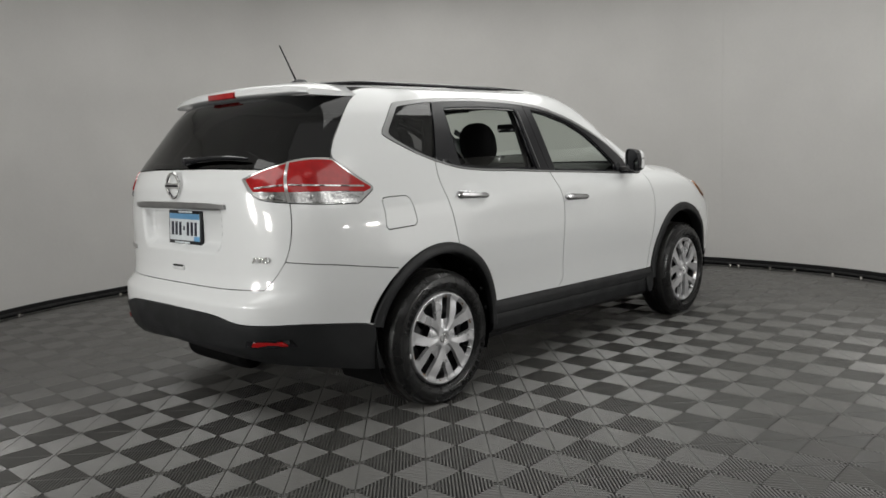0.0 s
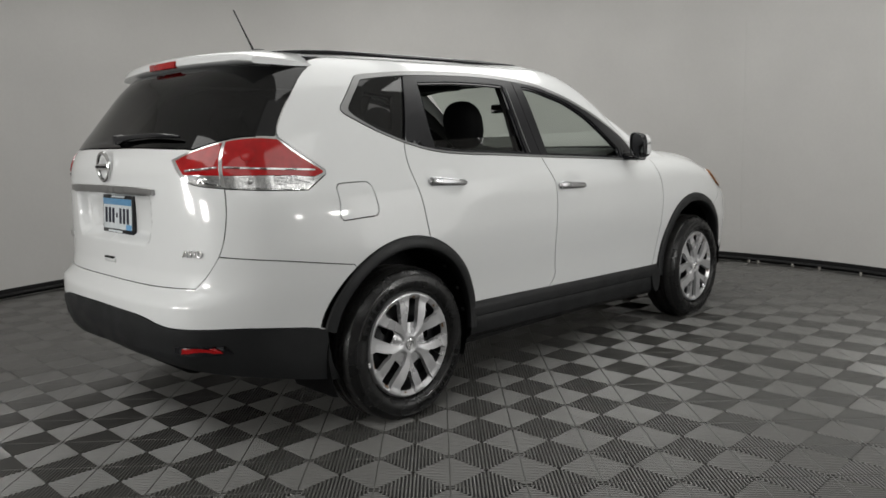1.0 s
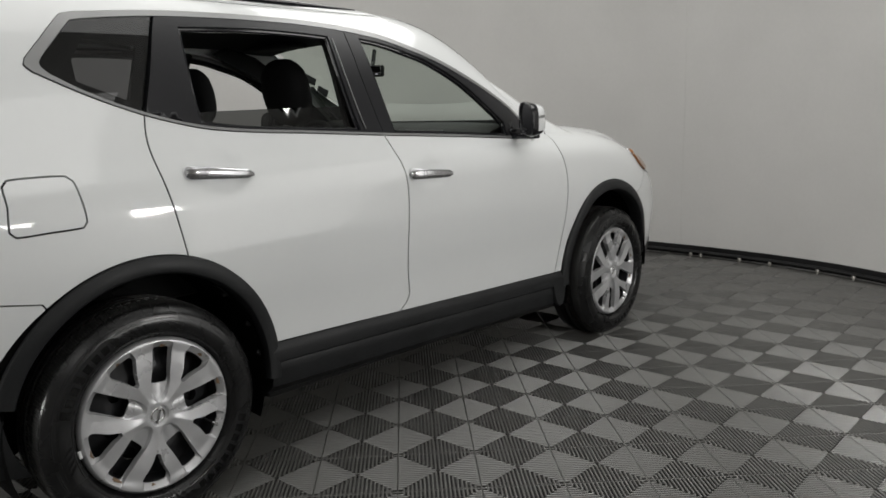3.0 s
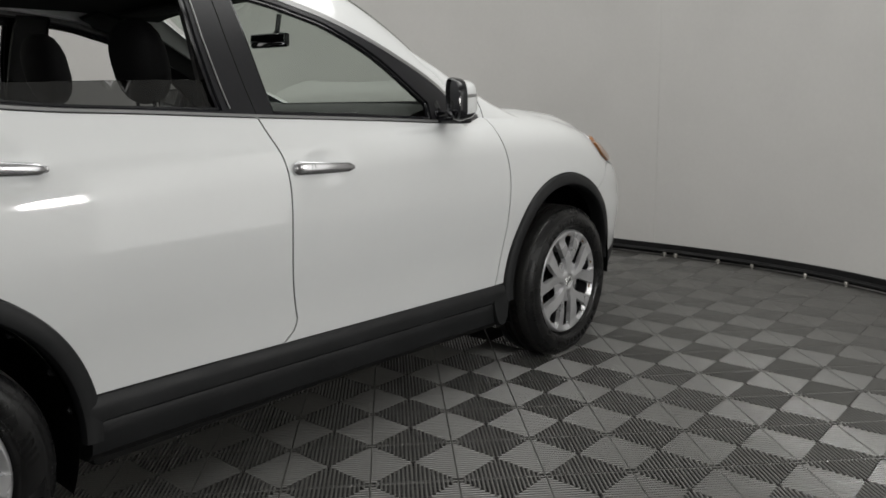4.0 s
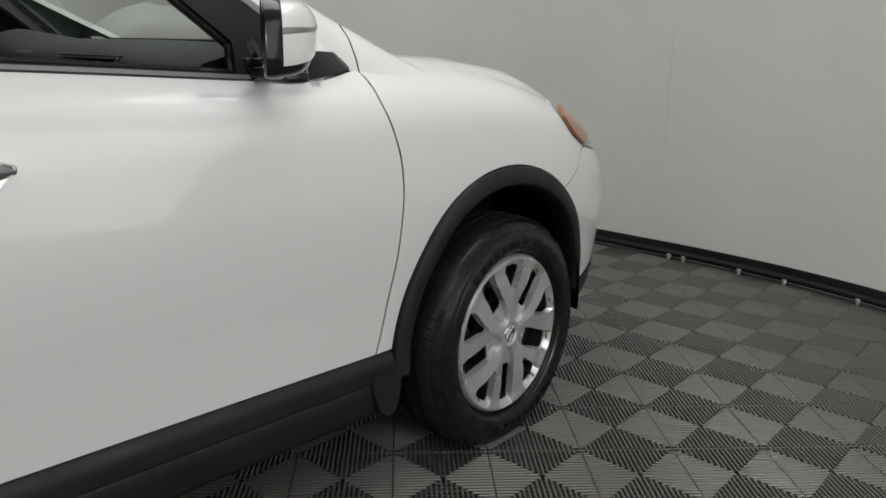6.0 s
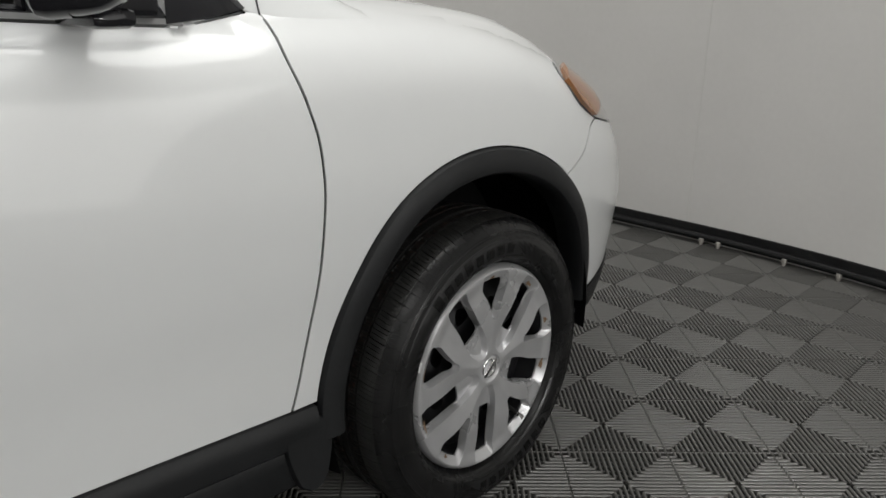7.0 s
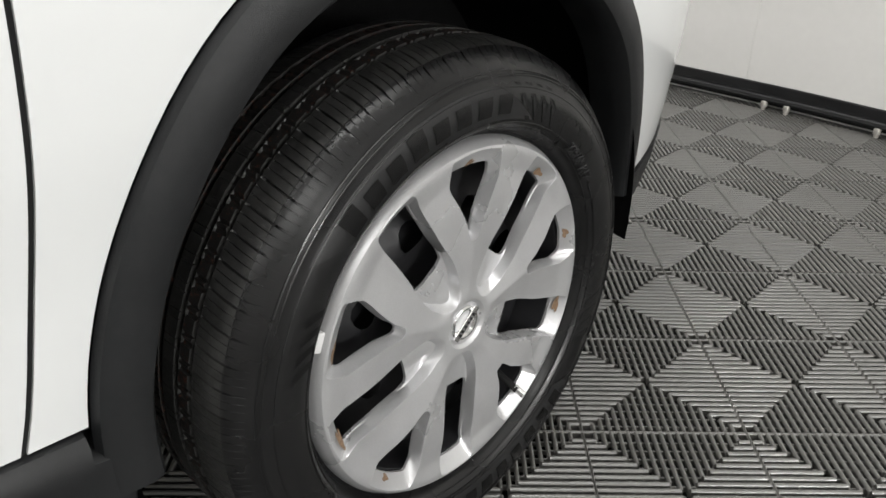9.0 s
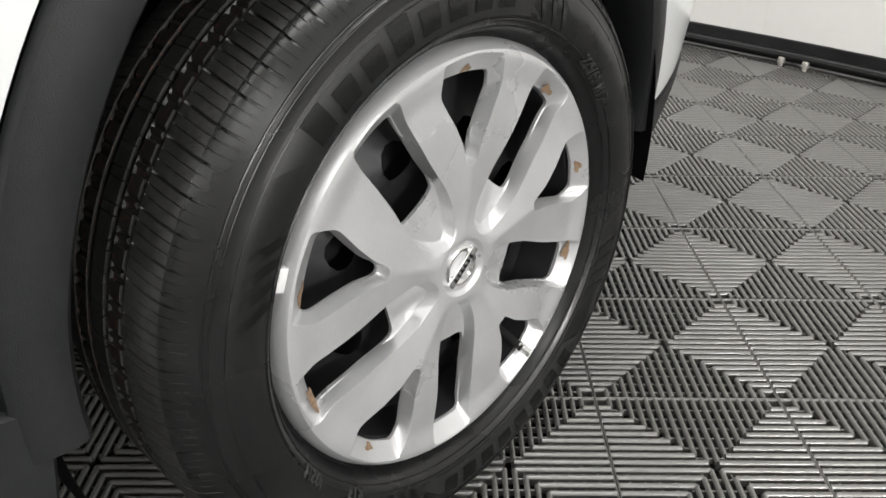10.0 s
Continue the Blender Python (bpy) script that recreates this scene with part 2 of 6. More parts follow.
NOSE_END = [(0.16, 3.40), (0.26, 3.54), (0.40, 3.63), (0.60, 3.66), (0.75, 3.60), (0.88, 3.50), (0.97, 3.37), (1.05, 3.20), (1.13, 2.9)]
SCREEN_END = [(1.00, 2.60), (1.10, 2.45), (1.20, 2.32), (1.29, 2.20), (1.46, 2.00), (1.60, 1.775), (1.66, 1.615), (1.70, 1.36), (1.722, 0.97)]
SHOULDER = [(1.6, 1.19), (2.0, 1.18), (2.3, 1.192), (2.7, 1.180), (3.0, 1.118), (3.25, 1.0), (3.4, 0.91), (3.52, 0.82), (3.64, 0.70)]
REAR_POWER, REAR_ROUND, REAR_LONG = 13.0, 3.2, 2.25
BELT = 1.10


def fold(t, power, rounding):
    """Share of the half width left at the share t of the way to an end of the car."""
    t = min(abs(t), 1.0)
    return max(0.0, 1.0 - t**power) ** (1.0 / rounding)


def swell(y, z):
    """The slight flare of the flanks over the wheels."""
    low = math.exp(-((z - 0.62) / 0.30) ** 2)
    return 1.0 + low * (0.020 * math.exp(-((y / 0.5) ** 2)) + 0.014 * math.exp(-(((y - 2.706) / 0.5) ** 2)))


def half_width(y, z):
    """Half the car's width at a place along it and a height."""
    w = spline(HALF_WIDTH, z) * swell(y, z)
    if y < YC:
        return w * fold((YC - y) / (YC - spline(REAR_END, z)), REAR_POWER, REAR_ROUND)
    glassy = w * fold((y + 0.3) / (spline(SCREEN_END, z) + 0.3), 12.0, 4.5) if z > BELT and y < 2.7 else 0.0
    top, low, k = spline(SHOULDER, y), 0.72, 0.0
    if z < top:
        q = 0.0 if z < low else (z - low) / (top - low)
        zz = z if z < low else low + q * (1.16 - low)
        k = spline(HALF_WIDTH, zz) * (1.0 - q**8) ** 0.3 * swell(y, z)
        k *= fold((y - YC) / (spline(NOSE_END, z) - YC), 10.0, 2.8)
        if y < 2.0:
            blend = (y - YC) / (2.0 - YC)
            k = blend * k + (1 - blend) * w
    return max(glassy, k)


# plan of the rear end at its full length, by distance round the corner from a point on the flank
ROUND = [(REAR_LONG * 0.7333, 0.0)]
for step in range(1, 401):
    c = 1.0 - step / 400.0
    q = 1.0 - 0.2667 * c**3
    (q0, s0) = ROUND[-1]
    p, p0 = fold(q, REAR_POWER, REAR_ROUND), fold(q0 / REAR_LONG, REAR_POWER, REAR_ROUND)
    ROUND.append((q * REAR_LONG, s0 + math.hypot(q * REAR_LONG - q0, 0.89 * (p - p0))))
U_TURN = YC - REAR_LONG * 0.7333
U_REAR = U_TURN - ROUND[-1][1]      # the middle of the rear


def ease(t):
    t = min(max(t, 0.0), 1.0)
    return t * t * (3 - 2 * t)


def skin(u, z):
    """The skin's place: u is y along the flank, and runs on round the rear corner to the middle of the rear."""
    if u >= YC:
        return Vector((half_width(u, z), u, z))
    if u >= U_TURN:
        share = (YC - u) / REAR_LONG
    else:
        s = min(U_TURN - u, ROUND[-1][1])
        k = next(i for i in range(1, len(ROUND)) if ROUND[i][1] >= s - 1e-9)
        (a, sa), (b, sb) = ROUND[k - 1], ROUND[k]
        share = (a + (b - a) * (s - sa) / (sb - sa)) / REAR_LONG
    y = YC - (YC - spline(REAR_END, z)) * share
    proud = 0.045 * ease((-0.72 - u) / 0.30) * ease((0.705 - z) / 0.05) * ease((z - 0.33) / 0.12)
    return Vector((spline(HALF_WIDTH, z) * swell(y, z) * fold(share, REAR_POWER, REAR_ROUND), y - proud, z))


def skin_rear(x, z):
    """The rear of the car at a distance from its middle and a height."""
    t = (1.0 - min(abs(x) / spline(HALF_WIDTH, z), 1.0) ** REAR_ROUND) ** (1.0 / REAR_POWER)
    return Vector((x, YC - (YC - spline(REAR_END, z)) * t, z))


# ---- materials of the car ----
M_PAINT = material("white_paint", (0.725, 0.735, 0.736), rough=0.34, spec=0.5, coat=1.0, grain=0.006, grain_scale=25, stain=0.012, stain_scale=2.0)
M_CLAD = material("black_cladding", (0.0115, 0.0121, 0.0130), rough=0.48, spec=0.38, grain=0.15, grain_scale=120, bump=0.25, bump_scale=900, stain=0.25, stain_scale=7, rough_var=0.10)
M_GLOSSBLACK = material("gloss_black", (0.010, 0.010, 0.012), rough=0.12, stain=0.2, stain_scale=5)
M_FRAME = material("satin_black_frame", (0.010, 0.010, 0.012), rough=0.34, spec=0.35, grain=0.1, stain=0.2, stain_scale=5)
M_CHROME = material("chrome", (0.78, 0.78, 0.78), rough=0.10, metal=1.0, stain=0.05, stain_scale=20)
M_HANDLE = material("satin_chrome_handle", (0.50, 0.50, 0.51), rough=0.20, metal=1.0, stain=0.06, stain_scale=30)
M_SATIN = material("satin_trim", (0.26, 0.26, 0.26), rough=0.34, metal=0.5, stain=0.06, stain_scale=12)
M_DARK = material("dark_cavity", (0.006, 0.006, 0.006), rough=0.9, stain=0.3, stain_scale=8)
M_LINER = material("wheel_liner", (0.004, 0.004, 0.0042), rough=0.8, spec=0.12, grain=0.3, grain_scale=80, bump=0.4, bump_scale=300, stain=0.3, stain_scale=10)
M_PRIVACY = glass("privacy_glass", (0.16, 0.16, 0.165))
M_REARGLASS = glass("dark_rear_glass", (0.022, 0.022, 0.024))
M_DOORGLASS = glass("lowered_glass", (0.20, 0.205, 0.20))
M_SCREEN = glass("green_screen_glass", (0.66, 0.72, 0.67))
M_RED = material("red_lens", (0.33, 0.006, 0.007), rough=0.10, spec=0.4, coat=0.45, stain=0.2, stain_scale=25)
M_CLEARLAMP = material("clear_lens_reflector", (0.48, 0.48, 0.48), rough=0.16, metal=0.85, grain=0.45, grain_scale=90, coat=1.0)
M_AMBER = material("amber_lens", (0.30, 0.12, 0.035), rough=0.12, coat=1.0, stain=0.1, stain_scale=30)
M_CAP = material("silver_wheel_paint", (0.56, 0.56, 0.57), rough=0.30, metal=0.55, grain=0.04, grain_scale=500, stain=0.06, stain_scale=18, rough_var=0.06)
M_RUBBER = material("tyre_rubber", (0.0082, 0.0082, 0.0085), rough=0.27, spec=0.5, grain=0.25, grain_scale=120, bump=0.06, bump_scale=700, stain=0.35, stain_scale=14, rough_var=0.14)
M_BAND = material("satin_sidewall_band", (0.021, 0.021, 0.0215), rough=0.46, spec=0.4, grain=0.15, grain_scale=200, stain=0.2, stain_scale=30)
M_MARK = material("raised_rubber_mark", (0.006, 0.006, 0.0063), rough=0.22, spec=0.6)
M_TREAD = material("dusty_tread", (0.026, 0.0257, 0.025), rough=0.37, grain=0.35, grain_scale=160, bump=0.3, bump_scale=500, stain=0.4, stain_scale=25)


def speckled(name, base, speck):
    """Dull rubber with sparse coloured specks."""
    m = material(name, base, rough=0.5, bump=0.3, bump_scale=500)
    nt = m.node_tree
    where, cloud, cut, mix = (nt.nodes.new(k) for k in ("ShaderNodeTexCoord", "ShaderNodeTexNoise", "ShaderNodeMapRange", "ShaderNodeMix"))
    cloud.inputs["Scale"].default_value = 260.0
    cut.inputs["From Min"].default_value, cut.inputs["From Max"].default_value = 0.60, 0.68
    mix.data_type = "RGBA"
    mix.inputs[6].default_value, mix.inputs[7].default_value = (*base, 1), (*speck, 1)
    nt.links.new(where.outputs["Object"], cloud.inputs["Vector"])
    nt.links.new(cloud.outputs["Fac"], cut.inputs["Value"])
    nt.links.new(cut.outputs["Result"], mix.inputs[0])
    nt.links.new(mix.outputs[2], nt.nodes["Principled BSDF"].inputs["Base Color"])
    return m


M_RUSTY = speckled("tread_with_reddish_specks", (0.013, 0.0125, 0.012), (0.075, 0.028, 0.018))
M_STEEL = material("black_steel_wheel", (0.022, 0.022, 0.024), rough=0.40, stain=0.35, stain_scale=20, metal=0.2)
M_CABIN = material("charcoal_cabin_plastic", (0.018, 0.018, 0.018), rough=0.6, grain=0.12, grain_scale=200, bump=0.2, bump_scale=800)
M_SEAT = material("charcoal_seat_cloth", (0.016, 0.016, 0.017), rough=0.85, grain=0.25, grain_scale=300, bump=0.4, bump_scale=1200)
# lining grey with the shade of the unlit cabin roof put into its colour
M_LINING = material("shaded_grey_lining", (0.035, 0.035, 0.034), rough=0.9, grain=0.05, grain_scale=150)
M_MIRROR = material("mirror_glass", (0.62, 0.63, 0.64), rough=0.02, metal=1.0)
M_PLATEBLUE = material("plate_blue", (0.13, 0.33, 0.56), rough=0.35, stain=0.1, stain_scale=30)
M_PLATEWHITE = material("plate_white", (0.62, 0.66, 0.68), rough=0.35, stain=0.08, stain_scale=30)
M_BAR = material("satin_metal_bar", (0.34, 0.34, 0.34), rough=0.28, metal=0.9, stain=0.06, stain_scale=14)
M_INK = material("dark_ink", (0.012, 0.014, 0.03), rough=0.4)
M_ORANGEDIRT = material("brown_dirt", (0.20, 0.13, 0.08), rough=0.85, grain=0.4, grain_scale=300)
M_WHITESTICKER = material("white_sticker", (0.7, 0.7, 0.7), rough=0.5)


def dents(u, z):
    """Hand recesses behind the door handles, metres in from the skin."""
    d = 0.0
    for cu, cz in ((0.315, 1.072), (1.285, 0.998)):
        e = ((u - cu) / 0.066) ** 2 + ((z - cz) / 0.046) ** 2
        if e < 6:
            d += 0.0085 * math.exp(-(e**2) * 0.55)
    return d


def recess(x, z):
    """Depth of the hollow round the number plate in the tailgate."""
    side = 0.400 - 0.10 * max(0.0, (0.97 - z)) / 0.1 * 0.3
    return 0.052 * ease((side - abs(x)) / 0.05) * ease((z - 0.865) / 0.05) * ease((1.088 - z) / 0.025)


def body_point(u, z, lift=0.0, side=1):
    """A place on the skin, lifted off it, on the right (1) or left (-1) flank, and the skin's normal there."""
    p = skin(u, z)
    p.x -= dents(u, z)
    h = 0.004
    du, dz = skin(u + h, z) - skin(u - h, z), skin(u, z + h) - skin(u, z - h)
    du.x -= dents(u + h, z) - dents(u - h, z)
    dz.x -= dents(u, z + h) - dents(u, z - h)
    n = du.cross(dz)
    n = n.normalized() if n.length > 1e-9 else Vector((1, 0, 0))
    if n.x * 1.0 + n.y * (-0.3 if u < -0.9 else 0.0) < 0:
        n = -n
    if u < -0.9:
        p.y += recess(p.x, z)
        hx = recess(p.x + h, z) - recess(p.x - h, z)
        hz = recess(p.x, z + h) - recess(p.x, z - h)
        n = (n + Vector((hx, 0, hz)) / (2 * h) * abs(n.y)).normalized()
    p = p + n * lift
    return Vector((p.x * side, p.y, p.z)), Vector((n.x * side, n.y, n.z))


def curve(points, step=0.02):
    """A smooth open line through points in the plane."""
    out = []
    pts = [points[0], *points, points[-1]]
    for i in range(1, len(pts) - 2):
        p0, p1, p2, p3 = (np.array(p, float) for p in pts[i - 1 : i + 3])
        n = max(1, int(np.linalg.norm(p2 - p1) / step))
        for k in range(n):
            t = k / n
            out.append(tuple(0.5 * (2 * p1 + (p2 - p0) * t + (2 * p0 - 5 * p1 + 4 * p2 - p3) * t * t + (3 * p1 - p0 - 3 * p2 + p3) * t**3)))
    return [*out, tuple(points[-1])]


def line(points, step=0.03):
    """A broken line through points, with points between."""
    out = []
    for a, b in zip(points, points[1:]):
        n = max(1, int(math.dist(a, b) / step))
        out += [(a[0] + (b[0] - a[0]) * k / n, a[1] + (b[1] - a[1]) * k / n) for k in range(n)]
    return [*out, tuple(points[-1])]


def arc(cu, cz, r, a0, a1, steps=40):
    return [(cu + r * math.cos(radians(a0 + (a1 - a0) * k / steps)), cz + r * math.sin(radians(a0 + (a1 - a0) * k / steps))) for k in range(steps + 1)]


def ring(*runs):
    """One closed outline from runs of points, without doubled points."""
    out = []
    for run in runs:
        for p in run:
            if not out or math.dist(out[-1], p) > 0.0015:
                out.append(p)
    while len(out) > 2 and math.dist(out[0], out[-1]) < 0.0015:
        out.pop()
    return out


def signed_area(o):
    return 0.5 * sum(a[0] * b[1] - b[0] * a[1] for a, b in zip(o, o[1:] + o[:1]))


def inset(o, d):
    """The outline moved inwards by d."""
    s = 1 if signed_area(o) > 0 else -1
    out = []
    for k in range(len(o)):
        a, b, c = np.array(o[k - 1]), np.array(o[k]), np.array(o[(k + 1) % len(o)])
        u, v = b - a, c - b
        u, v = u / (np.linalg.norm(u) + 1e-12), v / (np.linalg.norm(v) + 1e-12)
        n = np.array([-(u[1] + v[1]), u[0] + v[0]]) * s
        ln = np.linalg.norm(n)
        n = n / ln if ln > 1e-6 else np.zeros(2)
        out.append(tuple(b + n * d * min(1.6, 1 / max(0.5, abs(n @ (np.array([-u[1], u[0]]) * s))))))
    return out


def within_many(points, o):
    """For many points at once: whether each lies inside the outline."""
    p, a = np.asarray(points, float), np.asarray(o, float)
    b = np.roll(a, -1, 0)
    x, y = p[:, :1], p[:, 1:]
    cross = (a[:, 1] > y) != (b[:, 1] > y)
    slope = (b[:, 0] - a[:, 0]) / np.where(b[:, 1] == a[:, 1], 1e-12, b[:, 1] - a[:, 1])
    return ((x < slope * (y - a[:, 1]) + a[:, 0]) & cross).sum(1) % 2 == 1


def triangulated(outline, holes, grid, keep_off=0.35, inner=None):
    """Triangles over an outline with holes, with an even net of points inside."""
    from mathutils.geometry import delaunay_2d_cdt
    verts, edges = [], []
    for o in (outline, *holes):
        k = len(verts)
        verts += [Vector(p) for p in o]
        edges += [(k + i, k + (i + 1) % len(o)) for i in range(len(o))]
    rim = np.array([tuple(v) for v in verts])
    lo, hi = rim.min(0), rim.max(0)
    net = list(inner or ())
    if not net:
        for row in range(int((hi[1] - lo[1]) / (grid * 0.87)) + 1):
            z = lo[1] + grid / 2 + row * grid * 0.87
            net += [(lo[0] + grid / 2 * (1 + row % 2) + k * grid, z) for k in range(int((hi[0] - lo[0]) / grid) + 1)]
    net = np.array(net)
    near = 0.0018 if inner else grid * keep_off
    ok = np.array([np.hypot(rim[:, 0] - u, rim[:, 1] - w).min() > near for u, w in net])
    ok &= within_many(net, outline)
    for h in holes:
        ok &= ~within_many(net, h)
    verts += [Vector(p) for p in net[ok].tolist()]
    v, e, f, *_ = delaunay_2d_cdt(verts, edges, [], 0, 1e-6)
    pts = np.array([tuple(p) for p in v])
    mid = np.array([pts[list(t)].mean(0) for t in f])
    ok = within_many(mid, outline)
    for h in holes:
        ok &= ~within_many(mid, h)
    return v, [tuple(t) for t, good in zip(f, ok) if good]


def panel(name, outline, mat, parent, side=1, gap=0.002, lift=0.0, depth=0.012, grid=0.04, holes=(), label="", place=body_point, both=False, inner=None):
    """A sheet cut from the skin along an outline, a little inside it, with turned-in edges. both: joined with its mirror image across the middle."""
    o = inset(outline, gap) if gap else list(outline)
    if both:
        o = [(U_REAR if u < U_REAR + 0.006 else u, z) for u, z in o]
    hs = [inset(h, -gap) if gap else list(h) for h in holes]
    v2, tris = triangulated(o, hs, grid, inner=inner)
    verts, normals, faces = [], [], []
    for sd in ((1, -1) if both else (side,)):
        k = len(verts)
        for p in v2:
            q, n = place(p.x, p.y, lift, sd)
            verts.append(q)
            normals.append(n)
        for t in tris:
            a, b, c = (verts[k + i] for i in t[:3])
            flip = (b - a).cross(c - a).dot(normals[k + t[0]]) < 0
            faces.append(tuple(k + i for i in (t[::-1] if flip else t)))
    top = len(verts)
    if depth:
        edge_use = {}
        for fc in faces:
            for a, b in zip(fc, fc[1:] + fc[:1]):
                edge_use[(a, b)] = True
        low = {}

        def under(i):
            if i not in low:
                low[i] = len(verts)
                verts.append(verts[i] - normals[i] * depth)
                normals.append(normals[i])
            return low[i]

        for a, b in list(edge_use):
            if (b, a) not in edge_use:
                if both and abs(verts[a].x) < 0.004 and abs(verts[b].x) < 0.004:
                    continue
                faces.append((b, a, under(a), under(b)))
    me = bpy.data.meshes.new(name)
    me.from_pydata([tuple(v) for v in verts], [], faces)
    me.update()
    for p in me.polygons:
        p.use_smooth = True
    flat = [tuple(n) for n in normals]
    loops = []
    for p in me.polygons:
        skirt = any(i >= top for i in p.vertices)
        for i in p.vertices:
            loops.append(tuple(p.normal) if skirt else flat[i])
    me.normals_split_custom_set(loops)
    me.materials.append(mat)
    ob = new(name, me)
    ob.parent = parent
    return tagged(ob, label=label) if label else ob


# ---- the car ----
car = new("suv")
car.empty_display_size = 0.3
tagged(car, "white five-door crossover car with black lower cladding, windows partly lowered", "car")

# lines that neighbouring panels share
ARCH_R = (0.02, 0.372, 0.472)
ARCH_F = (2.714, 0.366, 0.462)


def arch_radius(a, degrees):
    """Radius of an arch's edge; the front arch is fuller towards its top and rear."""
    if a is not ARCH_F:
        return a[2]
    return a[2] + 0.042 * math.exp(-(((degrees - 118) / (28 if degrees > 118 else 42)) ** 2))


def front_arch(start, end, n=40):
    out = []
    for k in range(n + 1):
        d = start + (end - start) * k / n
        r = arch_radius(ARCH_F, d)
        out.append((ARCH_F[0] + r * math.cos(radians(d)), ARCH_F[1] + r * math.sin(radians(d))))
    return out



def arch_z(a, u):
    return a[1] + math.sqrt(max(0.0, a[2] ** 2 - (u - a[0]) ** 2))


def arch_angle(a, u, z):
    return math.degrees(math.atan2(z - a[1], u - a[0]))


BELT_LINE = [(-0.284, 1.391), (-0.104, 1.323), (0.080, 1.263), (0.268, 1.219), (0.45, 1.199), (0.70, 1.185), (1.05, 1.163), (1.5, 1.138), (1.855, 1.116), (2.05, 1.106)]
ROOF_LINE = [(-0.254, 1.566), (-0.22, 1.574), (0.071, 1.598), (0.45, 1.607), (0.824, 1.601), (1.157, 1.572), (1.38, 1.522), (1.553, 1.463), (1.76, 1.372), (1.943, 1.277), (2.02, 1.21)]
REAR_TIP = [(-0.254, 1.566), (-0.285, 1.50), (-0.318, 1.43), (-0.316, 1.412), (-0.284, 1.391)]
DOOR_GAP = [(0.080, 1.263), (0.086, 1.153), (0.112, 1.015), (0.141, 0.872), (0.150, arch_z(ARCH_R, 0.150))]
PILLAR_GAP = [(1.062, 1.161), (1.088, 1.10), (1.118, 1.03), (1.131, 0.93), (1.128, 0.80), (1.132, 0.66), (1.146, 0.55), (1.152, 0.515), (1.135, 0.475), (1.092, 0.440)]
FENDER_GAP = [(2.222, 1.128), (2.212, 1.06), (2.230, 0.99), (2.248, 0.93), (2.256, 0.87), (2.257, 0.80), (2.246, 0.66), (2.215, 0.49), (2.195, 0.414)]
SILL_LINE = [(0.466, 0.458), (0.80, 0.450), (1.092, 0.441), (1.60, 0.428), (2.195, 0.414)]
LAMP_TOP = [(-1.047, 1.220), (-0.95, 1.257), (-0.804, 1.296), (-0.71, 1.305), (-0.600, 1.299)]
LAMP_OUT = [(-0.600, 1.299), (-0.48, 1.226), (-0.378, 1.161), (-0.381, 1.145), (-0.483, 1.086)]
LAMP_LOW = [(-0.483, 1.086), (-0.64, 1.093), (-0.818, 1.106)]
LAMP_IN = [(-0.818, 1.106), (-0.970, 1.132), (-1.047, 1.220)]
GATE_SIDE = [(-0.818, 1.106), (-0.842, 0.930), (-0.870, 0.841), (-0.922, 0.760), (-0.964, 0.713)]
GATE_LOW = [(-0.964, 0.713), (-1.20, 0.709), (-1.431, 0.709), (U_REAR, 0.709)]
PILLAR_D = [(-0.47, 1.655), (-0.545, 1.601), (-0.576, 1.545), (-0.615, 1.41), (-0.620, 1.34), (-0.614, 1.318), (-0.600, 1.299)]
BUMPER_SEAM = [(-0.870, 0.841), (-0.649, 0.815), (-0.45, 0.783), (-0.285, 0.756)]
CLAD_LINE = [(-0.402, 0.495), (-0.52, 0.522), (-0.742, 0.550), (-0.93, 0.556), (-1.042, 0.561), (-1.11, 0.572), (-1.167, 0.585), (-1.29, 0.597), (U_REAR, 0.602)]
SCREEN_SIDE = [(2.215, 1.13), (2.15, 1.20), (2.04, 1.29), (1.815, 1.46), (1.585, 1.60), (1.43, 1.655)]

seam_a = arch_angle(ARCH_R, -0.285, 0.755)
door_a = arch_angle(ARCH_R, 0.150, arch_z(ARCH_R, 0.150))
sill_a = arch_angle(ARCH_R, 0.466, 0.458)
clad_a = 180 - math.degrees(math.asin((0.495 - ARCH_R[1]) / ARCH_R[2]))
FUEL = ring(curve([(-0.345, 1.03), (-0.347, 1.085), (-0.333, 1.100), (-0.25, 1.103), (-0.18, 1.100), (-0.164, 1.085), (-0.152, 1.03), (-0.147, 0.97), (-0.158, 0.955), (-0.25, 0.951), (-0.335, 0.949), (-0.350, 0.963), (-0.345, 1.03)], 0.012))

SIDE_PANEL = ring(curve(DOOR_GAP)[::-1], curve(BELT_LINE[:3])[::-1], curve(REAR_TIP, 0.012)[::-1], curve(ROOF_LINE), line([(2.02, 1.21), (2.07, 1.106), (2.215, 1.13)]), curve(SCREEN_SIDE),
                  line([(1.43, 1.655), (-0.47, 1.655)], 0.05), curve(PILLAR_D, 0.015), curve(LAMP_OUT, 0.012), curve(LAMP_LOW), curve(GATE_SIDE[:3]), curve(BUMPER_SEAM),
                  arc(*ARCH_R, seam_a, door_a))
REAR_DOOR = ring(curve(DOOR_GAP), arc(*ARCH_R, door_a, sill_a), curve(SILL_LINE[:3]), curve(PILLAR_GAP)[::-1], curve(BELT_LINE[2:7])[::-1])
FRONT_DOOR = ring(curve(PILLAR_GAP), curve(SILL_LINE[2:]), curve(FENDER_GAP)[::-1], line([(2.222, 1.128), (2.05, 1.106)]), curve(BELT_LINE[6:])[::-1])
NOSE_SEAM = [(3.130, 0.868), (3.090, 0.854), (3.058, 0.805), (3.020, 0.776), (2.955, 0.742)]
